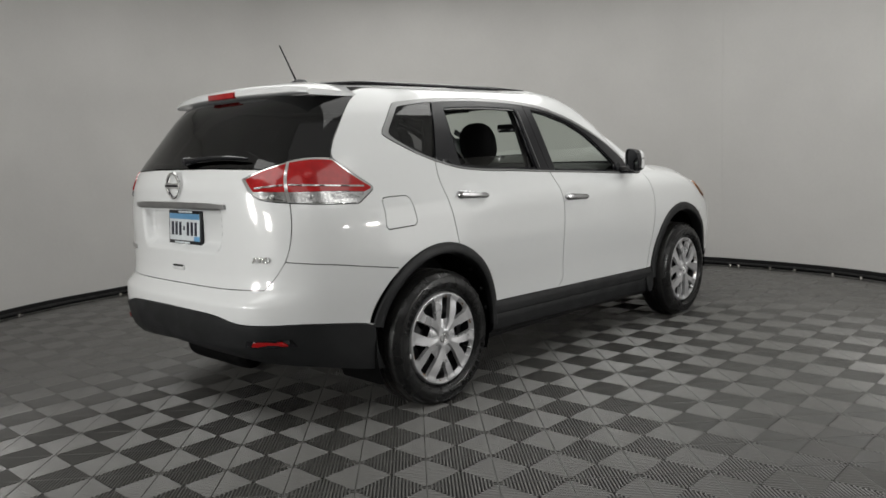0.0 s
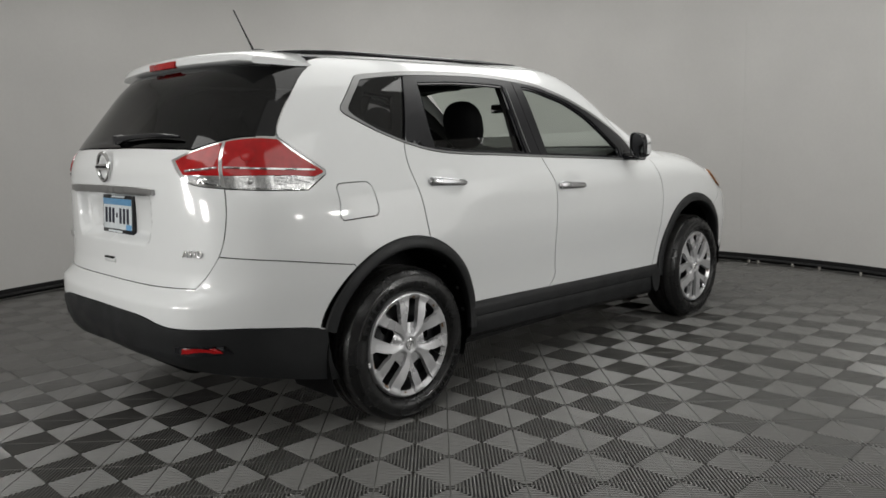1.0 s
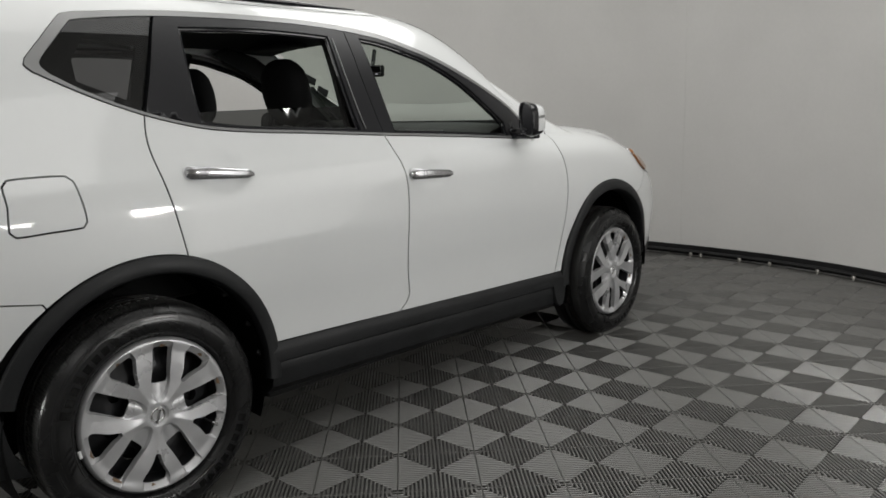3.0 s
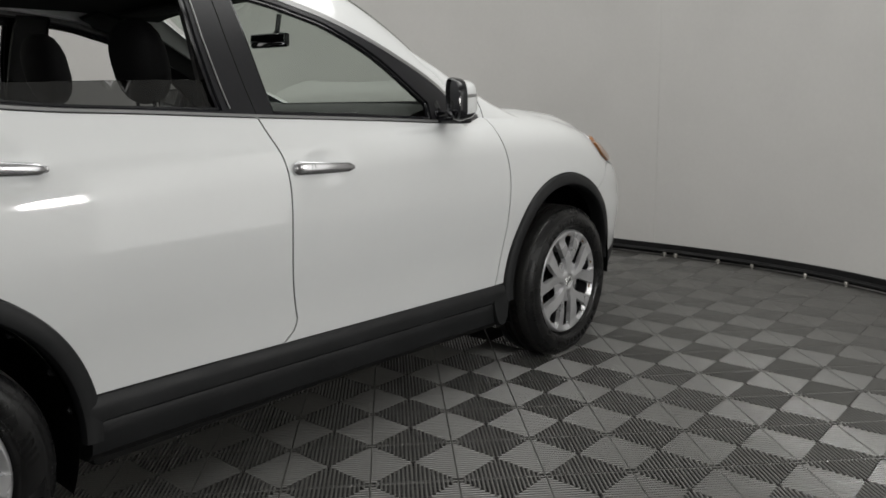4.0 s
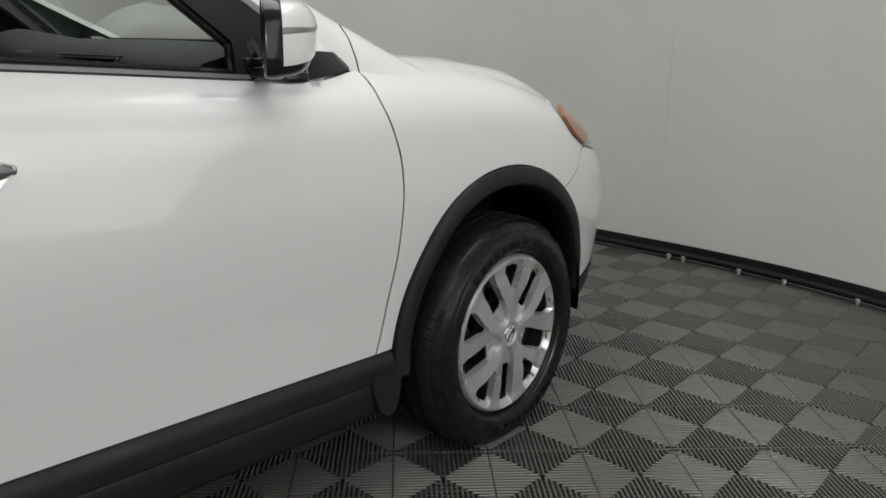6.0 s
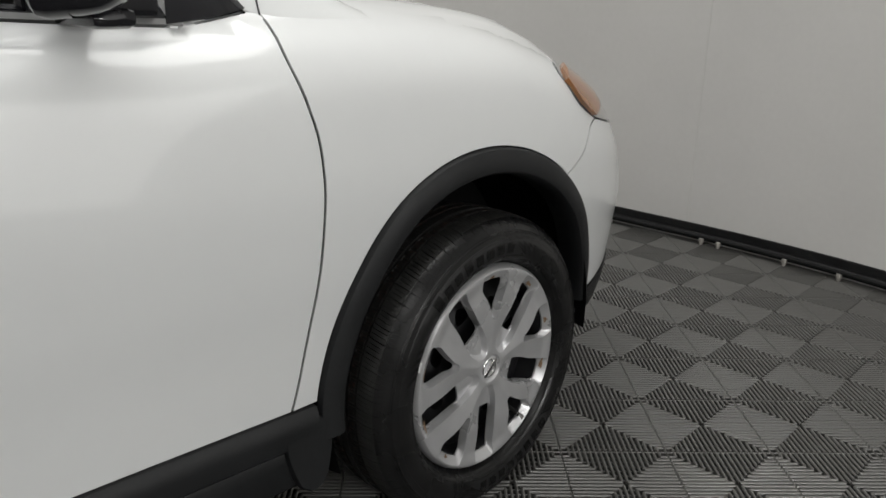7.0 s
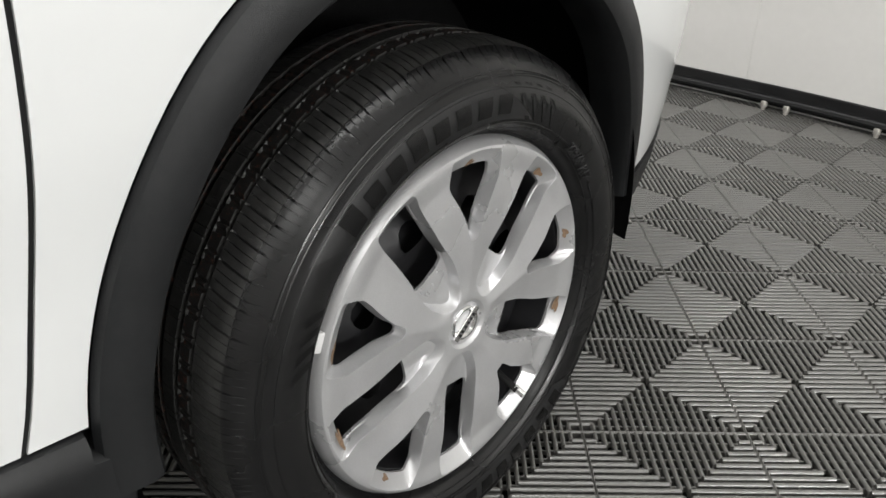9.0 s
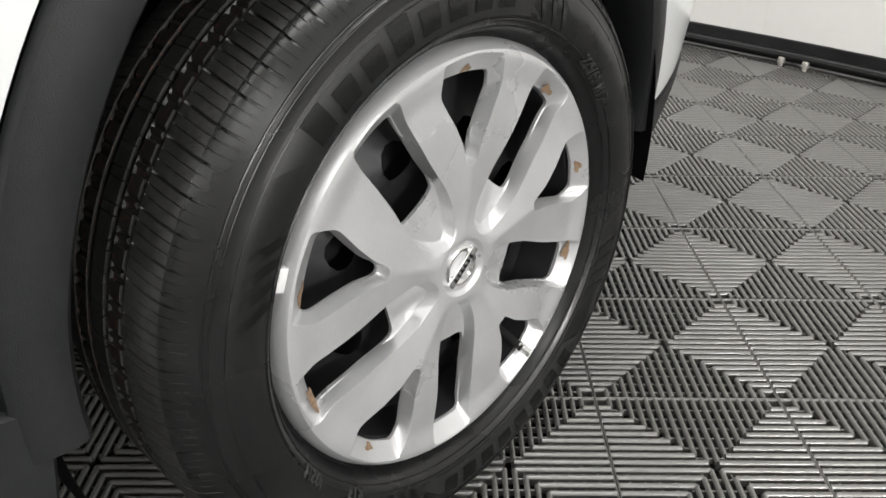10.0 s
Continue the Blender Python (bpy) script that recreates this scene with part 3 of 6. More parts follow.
HEADLAMP = ring(curve([(2.985, 0.985), (3.04, 0.915), (3.130, 0.868)]), curve([(3.130, 0.868), (3.30, 0.835), (3.45, 0.83)]), curve([(3.45, 0.83), (3.42, 0.885), (3.30, 0.945), (3.13, 1.000), (3.035, 1.022)]), line([(3.035, 1.022), (2.985, 0.985)]))
FENDER = ring(curve(FENDER_GAP), front_arch(180 - math.degrees(math.asin((0.414 - ARCH_F[1]) / ARCH_F[2])), arch_angle(ARCH_F, 2.955, 0.742)), curve(NOSE_SEAM)[::-1],
              curve([(3.130, 0.868), (3.04, 0.915), (2.985, 0.985)]), line([(2.985, 0.985), (3.035, 1.026)]), curve([(3.035, 1.026), (2.98, 1.060), (2.9, 1.082), (2.7, 1.112), (2.45, 1.126), (2.222, 1.128)]))
FRONT_BUMPER = ring(curve(NOSE_SEAM), front_arch(arch_angle(ARCH_F, 2.955, 0.742), 3), line([(3.168, 0.388), (3.24, 0.402), (3.36, 0.430), (3.56, 0.45), (3.56, 0.62), (3.52, 0.80), (3.45, 0.83)]),
                    curve([(3.45, 0.83), (3.30, 0.835), (3.130, 0.868)]))
FRONT_CLAD = ring(line([(3.160, 0.384), (3.224, 0.397), (3.36, 0.427), (3.56, 0.447), (3.55, 0.375), (3.32, 0.335), (3.19, 0.305), (3.088, 0.284), (3.125, 0.335)]))
BUMPER = ring(curve(BUMPER_SEAM), arc(*ARCH_R, seam_a, clad_a, 20), curve(CLAD_LINE), line([(U_REAR, 0.602), (U_REAR, 0.709)]), curve(GATE_LOW)[::-1], curve(GATE_SIDE[2:])[::-1])
REAR_CLAD = ring(curve(CLAD_LINE), line([(U_REAR, 0.602), (U_REAR, 0.425)]), curve([(U_REAR, 0.425), (-1.2, 0.40), (-1.0, 0.37), (-0.75, 0.335), (-0.55, 0.285), (-0.42, 0.255)]), line([(-0.42, 0.255), (-0.402, 0.495)]))
GATE = ring(line([(U_REAR, 0.709), (U_REAR, 1.271)], 0.05), line([(U_REAR, 1.271), (-1.32, 1.271), (-0.985, 1.262), (-0.95, 1.257)]), curve(LAMP_TOP[:2])[::-1], curve(LAMP_IN)[::-1], curve(GATE_SIDE), curve(GATE_LOW))
REAR_GLASS = ring(line([(U_REAR, 1.273), (-1.32, 1.273), (-0.985, 1.264)]), curve([(-0.95, 1.259), (-0.804, 1.298), (-0.71, 1.307), (-0.614, 1.303)]), curve(PILLAR_D[1:6], 0.015)[::-1], line([(-0.545, 1.601), (-0.66, 1.600), (-1.0, 1.612), (U_REAR, 1.615)], 0.05),
                  line([(U_REAR, 1.615), (U_REAR, 1.273)], 0.05))

for sd in (1, -1):
    panel("side_panel", SIDE_PANEL, M_PAINT, car, sd, holes=[FUEL], gap=0.0028, depth=0.02)
    panel("rear_door", REAR_DOOR, M_PAINT, car, sd, grid=0.03, gap=0.0028, depth=0.02)
    panel("front_door", FRONT_DOOR, M_PAINT, car, sd, grid=0.026, gap=0.0028, depth=0.02)
    panel("front_fender", FENDER, M_PAINT, car, sd, grid=0.025, gap=0.0028, depth=0.02)
    lamp_front = panel("headlamp", HEADLAMP, M_CLEARLAMP, car, sd, lift=0.002, label="headlamp with amber side marker")
    panel("side_marker", ring(curve([(2.998, 0.968), (3.045, 0.915), (3.115, 0.876)]), curve([(3.115, 0.876), (3.175, 0.900), (3.165, 0.950), (3.09, 0.992), (2.998, 0.968)])), M_AMBER, lamp_front, sd, gap=0, lift=0.012, depth=0.012, grid=0.02, label="amber side marker")
    panel("front_bumper", FRONT_BUMPER, M_PAINT, car, sd, grid=0.03)
    panel("front_lower_trim", FRONT_CLAD, M_CLAD, car, sd, lift=0.004, grid=0.03)
for sd in (1, -1):      # black tubes deep in the door gaps: seals that also stand for gap shade
    for seam in (DOOR_GAP, PILLAR_GAP, FENDER_GAP):
        bm = bmesh.new()
        add_tube(bm, [body_point(u, z, -0.007, sd)[0] for u, z in curve(seam, 0.03)], 0.0042, 6)
        part("door_seal", bm, M_DARK, car)
panel("fuel_door", FUEL, M_PAINT, car, 1, gap=0.0028, depth=0.02)
panel("rear_bumper", BUMPER, M_PAINT, car, both=True, grid=0.035)
panel("rear_lower_trim", REAR_CLAD, M_CLAD, car, both=True, lift=0.004, grid=0.035, depth=0.03, label="black plastic lower rear bumper")
gate = panel("tailgate", GATE, M_PAINT, car, both=True, grid=0.018)
panel("rear_window", REAR_GLASS, M_REARGLASS, car, both=True, gap=0.003, lift=0.0, depth=0.006, label="dark tinted rear window")


# dark shell added behind the panels, so that their gaps read as deep shade
SHELL = ring(line([(-1.14, 0.40), (-0.9, 0.36), (-0.46, 0.32)], 0.06), arc(ARCH_R[0], ARCH_R[1], 0.44, 190, -12), line([(0.48, 0.26), (2.22, 0.24)], 0.08), arc(ARCH_F[0], ARCH_F[1], 0.45, 192, -8),
             line([(3.17, 0.28), (3.5, 0.30), (3.5, 0.78), (3.1, 0.93), (2.9, 1.04), (2.22, 1.09), (2.04, 1.09)], 0.06), [(u, z - 0.030) for u, z in curve(BELT_LINE, 0.05)][::-1], line([(-0.33, 1.37), (-0.60, 1.255), (-0.95, 1.24), (-1.14, 1.25)], 0.06))
for sd in (1, -1):
    panel("inner_shell", SHELL, M_DARK, car, sd, gap=0, lift=-0.034, depth=0, grid=0.07)
    panel("roof_corner", ring(line([(-0.40, 1.652), (-0.40, 1.618), (-0.535, 1.606), (-0.575, 1.63), (-0.50, 1.655)], 0.03)), M_PAINT, car, sd, gap=0, lift=-0.003, depth=0.01, grid=0.03)

# ---- side windows: trim, black frames, panes ----
TRIM_OUT = ring(curve(BELT_LINE)[::-1], curve(REAR_TIP, 0.012)[::-1], curve(ROOF_LINE), line([(2.02, 1.21), (2.06, 1.106)]))
low_in = [(u, z + 0.009) for u, z in BELT_LINE[1:]]
low_in[-1] = (2.035, 1.116)
tip_in = [(-0.215, 1.548), (-0.245, 1.49), (-0.272, 1.432), (-0.268, 1.408), (-0.232, 1.385)]
top_in = [(-0.215, 1.548), (-0.18, 1.555), (0.071, 1.578), (0.45, 1.588), (0.824, 1.582), (1.157, 1.552), (1.38, 1.502), (1.553, 1.443), (1.76, 1.352), (1.925, 1.265), (2.0, 1.20)]
TRIM_IN = ring(curve([(-0.232, 1.385), *low_in])[::-1], curve(tip_in, 0.012)[::-1], curve(top_in), line([(2.0, 1.20), (2.035, 1.116)]))
GLASS_R = ring(curve([(0.178, 1.548), (0.45, 1.558), (0.70, 1.556), (0.886, 1.548)]), line([(0.886, 1.548), (0.905, 1.40), (0.948, 1.186)]), curve([(0.948, 1.186), (0.70, 1.197), (0.45, 1.211), (0.275, 1.232)]), curve([(0.275, 1.232), (0.225, 1.38), (0.178, 1.548)]))
GLASS_F = ring(curve([(1.062, 1.548), (1.20, 1.530), (1.359, 1.492), (1.482, 1.450), (1.66, 1.352), (1.852, 1.190)]), line([(1.852, 1.190), (1.842, 1.128)]), curve([(1.842, 1.128), (1.5, 1.150), (1.122, 1.171)]), line([(1.122, 1.171), (1.085, 1.40), (1.062, 1.548)]))
GLASS_Q = ring(curve(tip_in, 0.012), curve([(-0.232, 1.385), (-0.104, 1.332), (0.070, 1.276)]), line([(0.070, 1.276), (0.068, 1.578)]), curve([(0.068, 1.578), (-0.18, 1.555), (-0.215, 1.548)]))
FRAME = ring(line([(0.086, 1.264), (0.084, 1.40), (0.079, 1.579)]), curve(top_in[2:]), line([(2.0, 1.20), (2.035, 1.116)]), curve(low_in[2:])[::-1], line([low_in[2], (0.086, 1.264)]))
PANE_R = ring(line([(0.276, 1.23), (0.272, 1.275), (0.6, 1.281), (0.928, 1.284), (0.948, 1.186)]), curve([(0.948, 1.186), (0.70, 1.197), (0.45, 1.211), (0.276, 1.232)]))
for sd in (1, -1):
    panel("window_trim", TRIM_OUT, M_SATIN, car, sd, gap=0.0005, lift=0.003, depth=0.012, holes=[TRIM_IN], grid=0.05, label="satin grey strip round the side windows")
    panel("door_frame", FRAME, M_FRAME, car, sd, gap=0, lift=0.001, depth=0.03, holes=[GLASS_R, GLASS_F], grid=0.024, label="black window frames and pillar cover")
    panel("quarter_window", GLASS_Q, M_PRIVACY, car, sd, gap=0.001, lift=0.0, depth=0.004, label="dark tinted quarter window")
    panel("lowered_pane", PANE_R, M_DOORGLASS, car, sd, gap=0, lift=-0.018, depth=0.004, label="rear door pane lowered most of its way")
    # rubber channel round the openings
    for o, name in ((GLASS_R, "window_channel"), (GLASS_F, "window_channel")):
        bm = bmesh.new()
        add_tube(bm, [body_point(u, z, -0.010, sd)[0] for u, z in inset(o, 0.006)], 0.007, 6, closed=True)
        part(name, bm, M_GLOSSBLACK, car)
    # bright edge along the front of the rear window
    bm = bmesh.new()
    add_tube(bm, [body_point(u, z, 0.004, sd)[0] for u, z in line([(0.905, 1.535), (0.925, 1.40), (0.972, 1.19)])], 0.0022, 6)
    part("pillar_strip", bm, M_SATIN, car)
    # seam between the doors in the pillar cover
    bm = bmesh.new()
    add_tube(bm, [body_point(u, z, 0.0005, sd)[0] for u, z in line([(0.985, 1.575), (1.012, 1.40), (1.062, 1.166)])], 0.0022, 6)
    part("pillar_seam", bm, M_DARK, car)


def skin_height(x, y, low, high):
    """Height at which the skin's top passes over a place."""
    for _ in range(26):
        mid = (low + high) / 2
        low, high = (mid, high) if half_width(y, mid) > abs(x) else (low, mid)
    return low


def sheet(name, rows, mat, parent, label="", thick=0.0):
    """A smooth sheet over rows of points."""
    bm = bmesh.new()
    grid = [[bm.verts.new(p) for p in row] for row in rows]
    for a, b in zip(grid, grid[1:]):
        for i in range(len(a) - 1):
            bm.faces.new((a[i], a[i + 1], b[i + 1], b[i]))
    bmesh.ops.remove_doubles(bm, verts=bm.verts, dist=0.0004)
    bmesh.ops.recalc_face_normals(bm, faces=bm.faces)
    up = sum((f.normal.z + 0.2 * f.normal.y for f in bm.faces))
    if up < 0:
        bmesh.ops.reverse_faces(bm, faces=bm.faces)
    if thick:
        bmesh.ops.solidify(bm, geom=bm.faces[:], thickness=thick)
    return part(name, bm, mat, parent, label)


ROOF_EDGE = 1.655
rows = []
for y in [-0.515 + 2.09 * k / 48 for k in range(49)]:
    xe = half_width(y, ROOF_EDGE) - 0.002
    if xe < 0.02:
        continue
    row = []
    for s in [math.sin(math.pi / 2 * (k / 14 - 1)) for k in range(29)]:
        x = s * xe
        row.append((x, y, skin_height(x, y, ROOF_EDGE, 1.7219) if abs(s) < 0.999 else ROOF_EDGE))
    rows.append(row)
sheet("roof", rows, M_PAINT, car)
rows = []
for z in [1.14 + 0.512 * k / 20 for k in range(21)]:
    w = spline(HALF_WIDTH, z)
    row = []
    for s in [math.sin(math.pi / 2 * (k / 12 - 1)) for k in range(25)]:
        x = s * w * 0.905
        lo, hi = YC, spline(SCREEN_END, z)
        for _ in range(24):
            mid = (lo + hi) / 2
            inside = w * fold((mid + 0.3) / (spline(SCREEN_END, z) + 0.3), 12.0, 4.5) > abs(x)
            lo, hi = (mid, hi) if inside else (lo, mid)
        row.append((x, lo - 0.004, z))
    rows.append(row)
sheet("windscreen", rows, M_SCREEN, car, "greenish front windscreen")
sheet("screen_print", [[(x, y - 0.006, z) for x, y, z in row] for row in rows[:3]], M_FRAME, car)
rows = []
for y in [2.20 + 1.30 * k / 36 for k in range(37)]:
    row = []
    for s in [math.sin(math.pi / 2 * (k / 12 - 1)) for k in range(25)]:
        x = s * min(0.80, 0.80 - 0.25 * max(0, (y - 2.95) / 0.55) ** 1.5)
        row.append((x, y, skin_height(x, y, 0.60, 1.2) - 0.002 + 0.024 * math.exp(-(((y - 2.92) / 0.20) ** 2)) * ease((abs(x) - 0.42) / 0.2) * ease((0.79 - abs(x)) / 0.09) - 0.062 * ease((0.66 - abs(x)) / 0.22) * ease((3.3 - y) / 0.5)))
    rows.append(row)
sheet("hood", rows, M_PAINT, car)
# white foot of the front pillar, running out over the cowl towards the hood
RIDGE = [(1.88, 1.413), (1.97, 1.365), (2.08, 1.312), (2.19, 1.260), (2.28, 1.220), (2.35, 1.186), (2.42, 1.154), (2.50, 1.115)]
FOOT = [(1.88, 1.390), (2.04, 1.265), (2.15, 1.172), (2.205, 1.122), (2.30, 1.112), (2.50, 1.105)]
for sd in (1, -1):
    rows = []
    for y in [1.88 + 0.62 * k / 20 for k in range(21)]:
        z, low = spline(RIDGE, y), spline(FOOT, y)
        xl = skin(y, low).x - 0.004
        xr = min(0.68, xl - 0.035)
        rows.append([(sd * x, y, h) for x, h in ((xr - 0.05, z - 0.030), (xr - 0.022, z - 0.006), (xr, z), (xr + (xl - xr) * 0.35, z - (z - low) * 0.12), (xr + (xl - xr) * 0.66, z - (z - low) * 0.38), (xr + (xl - xr) * 0.88, z - (z - low) * 0.72), (xl, low))])
    foot = sheet("pillar_foot", rows, M_PAINT, car)
    bm = bmesh.new()
    add_tube(bm, [(x + sd * 0.0005, y, z) for x, y, z in rows[11][3:]], 0.0016, 5)
    part("pillar_seam", bm, M_FRAME, foot)
bm = bmesh.new()
add_box(bm, (-0.74, 2.10, 1.06), (0.74, 2.32, 1.128), 0.02)
part("cowl", bm, M_CABIN, car)
# the nose between the lamps
bm = bmesh.new()
add_box(bm, (-0.55, 3.40, 0.62), (0.55, 3.56, 0.83), 0.05)
grille = part("grille", bm, M_GLOSSBLACK, car)
for k in range(4):
    bm = bmesh.new()
    add_box(bm, (-0.5, 3.555, 0.65 + 0.045 * k), (0.5, 3.572, 0.662 + 0.045 * k), 0.004)
    part("grille_bar", bm, M_CHROME, grille)
rows = [[(x, 3.60 - 0.12 * (x / 0.62) ** 2 - 0.05 * abs(z - 0.5), z) for x in [-0.62 + 1.24 * k / 16 for k in range(17)]] for z in (0.40, 0.45, 0.5, 0.55, 0.62)]
sheet("nose_panel", rows, M_PAINT, car, thick=0.01)
rows = [[(x, 3.58 - 0.12 * (x / 0.62) ** 2 - 0.3 * (0.4 - z), z) for x in [-0.62 + 1.24 * k / 16 for k in range(17)]] for z in (0.31, 0.34, 0.37, 0.40)]
sheet("nose_lower_trim", rows, M_CLAD, car, thick=0.01)

# ---- roof rails, spoiler, aerial ----
for sd in (1, -1):
    bm = bmesh.new()
    pts = []
    for k in range(25):
        y = -0.44 + 1.62 * k / 24
        x = half_width(y, 1.652) * 0.955
        pts.append((sd * x, y, skin_height(x, y, 1.60, 1.7219) + 0.010 + 0.004 * math.sin(math.pi * k / 24)))
    add_tube(bm, pts, 0.011, 8, taper=[0.25 + 0.75 * min(1, k / 3, (24 - k) / 5) for k in range(25)])
    part("roof_rail", bm, M_GLOSSBLACK, car, "slim black roof rail")
bm = bmesh.new()
sections = []
for k in range(41):
    x = -0.628 + 1.256 * k / 40
    e = abs(x) / 0.628
    yl, yt = -0.30 + 0.02 * e**2, -0.640 + 0.08 * e**2.2
    drop = max(0.0, (e - 0.80) / 0.20) ** 2
    zt = 1.668 - 0.022 * e**2.5 - 0.014 * drop
    zl = skin_height(min(abs(x), 0.622), yl, 1.50, 1.7219) + 0.003
    zb = zt - 0.046 + 0.020 * e**4
    mid = (yl + yt) / 2
    sections.append([bm.verts.new((x, *p)) for p in ((yl + 0.02, zl - 0.012), (yl, zl), (mid, (zl + zt) / 2 + 0.006), (yt + 0.02, zt + 0.003), (yt - 0.002, zt - 0.006), (yt - 0.006, zt - 0.018),
                                                    (yt - 0.008, zb + 0.008), (yt + 0.004, zb), (yt + 0.11, zb - 0.002), (mid + 0.06, zb - 0.004))])
for a, b in zip(sections, sections[1:]):
    for i in range(len(a)):
        j = (i + 1) % len(a)
        bm.faces.new((a[i], a[j], b[j], b[i]))
bm.faces.new(sections[0])
bm.faces.new(sections[-1][::-1])
bmesh.ops.recalc_face_normals(bm, faces=bm.faces)
spoiler = part("spoiler", bm, M_PAINT, car, angle=50)
bm = bmesh.new()
add_box(bm, (-0.125, -0.656, 1.622), (0.125, -0.610, 1.653), 0.006, Matrix.Identity(4))
part("high_brake_light", bm, M_RED, spoiler, "red high brake light")
bm = bmesh.new()
add_lathe(bm, [(0.001, 0.030), (0.020, 0.027), (0.034, 0.012), (0.040, 0.0)], 16, (0, -0.14, 1.717), "z")
for v in bm.verts:
    v.co.y = -0.14 + (v.co.y + 0.14) * 1.9
aerial = part("aerial_base", bm, M_GLOSSBLACK, car)
bm = bmesh.new()
add_tube(bm, [(0, -0.165, 1.735), (0, -0.20, 1.80), (0, -0.265, 1.925)], 0.0045, 8, taper=[1.3, 1.0, 0.8])
part("aerial_rod", bm, M_GLOSSBLACK, aerial)

# ---- tail lamps ----
RED_OUT = ring(curve([(-0.811, 1.155), (-0.616, 1.150), (-0.436, 1.137)]), curve([(-0.436, 1.137), (-0.398, 1.148), (-0.393, 1.157), (-0.491, 1.218), (-0.604, 1.290)]), curve([(-0.604, 1.290), (-0.706, 1.296), (-0.800, 1.287), (-0.811, 1.285)]), line([(-0.811, 1.285), (-0.811, 1.155)]))
CLEAR_OUT = ring(curve([(-0.811, 1.151), (-0.616, 1.146), (-0.441, 1.133)]), curve([(-0.441, 1.133), (-0.486, 1.092), (-0.636, 1.098), (-0.811, 1.109)]), line([(-0.811, 1.109), (-0.811, 1.151)]))
RED_IN = ring(line([(-0.826, 1.157), (-0.826, 1.282)]), curve([(-0.826, 1.282), (-0.946, 1.247), (-1.021, 1.216)]), line([(-1.021, 1.216), (-0.981, 1.162), (-0.826, 1.157)]))
CLEAR_IN = ring(line([(-0.826, 1.152), (-0.826, 1.113), (-0.956, 1.138), (-0.979, 1.157), (-0.826, 1.152)]))
RIM_OUT = ring(curve(LAMP_TOP), curve(LAMP_OUT), curve(LAMP_LOW), curve(LAMP_IN))
for sd in (1, -1):
    lamp_body = panel("tail_lamp", RIM_OUT, M_CHROME, car, sd, gap=0.002, lift=0.001, depth=0.02, grid=0.03, label="tail lamp with red upper and clear lower lens")
    panel("red_lens", RED_OUT, M_RED, lamp_body, sd, gap=0, lift=0.006, depth=0.006, grid=0.025)
    panel("clear_lens", CLEAR_OUT, M_CLEARLAMP, lamp_body, sd, gap=0, lift=0.006, depth=0.006, grid=0.025)
    panel("red_lens", RED_IN, M_RED, lamp_body, sd, gap=0, lift=0.006, depth=0.006, grid=0.025)
    panel("clear_lens", CLEAR_IN, M_CLEARLAMP, lamp_body, sd, gap=0, lift=0.006, depth=0.006, grid=0.025)
    for a, b in (((-0.971, 1.180), (-0.831, 1.190)), ((-0.806, 1.190), (-0.431, 1.166))):
        strip = ring(line([a, b], 0.02), line([(b[0], b[1] - 0.007), (a[0], a[1] - 0.007)], 0.02))
        panel("light_strip", strip, M_CLEARLAMP, lamp_body, sd, gap=0, lift=0.008, depth=0.004, grid=0.03)
    for k in range(7):
        z = 1.112 + 0.0055 * k
        bm = bmesh.new()
        add_tube(bm, [body_point(u, z + 0.004 * (u + 0.6), 0.0075, sd)[0] for u in (-0.47 - 0.012 * k, -0.52, -0.58, -0.62)], 0.0009, 5)
        part("lens_rib", bm, M_FRAME, lamp_body)
    for cu, cz, r in ((-0.716, 1.130, 0.019), (-0.891, 1.137, 0.012), (-0.716, 1.235, 0.03)):
        bm = bmesh.new()
        p, n = body_point(cu, cz, 0.004, sd)
        add_lathe(bm, [(0.001, 0.0075), (r * 0.3, 0.006), (r * 0.75, 0.0035), (r, 0.004), (r, 0.0)], 18, (0, 0, 0), "z")
        bmesh.ops.transform(bm, matrix=Matrix.Translation(p) @ n.to_track_quat("Z", "Y").to_matrix().to_4x4(), verts=bm.verts)
        part("bulb_bowl", bm, M_RED if cz > 1.2 else M_CLEARLAMP, lamp_body)

# ---- tailgate fittings ----
BAR = ring(line([(-1.175, 1.083), (-1.175, 1.104)]), line([(-1.175, 1.104), (-1.3, 1.112), (U_REAR, 1.114)], 0.05), line([(U_REAR, 1.114), (U_REAR, 1.088)]), line([(U_REAR, 1.088), (-1.3, 1.087), (-1.175, 1.083)], 0.05))
panel("chrome_bar", BAR, M_BAR, gate, both=True, gap=0, lift=0.016, depth=0.03, grid=0.02, label="chrome bar above the number plate")
bm = bmesh.new()
add_lathe(bm, [(0.052, -0.004), (0.056, 0.004), (0.062, 0.006), (0.067, 0.003), (0.068, -0.006)], 40, (0, 0, 0), "y")
add_box(bm, (-0.074, -0.009, -0.014), (0.074, 0.004, 0.014), 0.004)
for v in bm.verts:
    v.co.y = -v.co.y
badge = part("badge", bm, M_CHROME, gate, "round chrome badge with a cross bar")
badge.location = (0.0, -0.958, 1.193)
bm = bmesh.new()
for k in range(6):
    add_box(bm, (-0.058 + 0.02 * k, -0.0125, -0.005), (-0.046 + 0.02 * k, -0.0075, 0.006), 0.001)
part("badge_mark", bm, M_FRAME, badge)
plate = new("number_plate")
plate.parent = gate
plate.location = (0.0, -0.905, 0.980)
plate.rotation_euler = (radians(-4), 0, 0)
bm = bmesh.new()
add_box(bm, (-0.165, -0.006, -0.087), (0.165, 0.010, 0.087), 0.004)
part("plate_frame", bm, M_FRAME, plate, "black plate frame")
bm = bmesh.new()
add_box(bm, (-0.150, -0.009, -0.066), (0.150, -0.004, 0.070), 0.001)
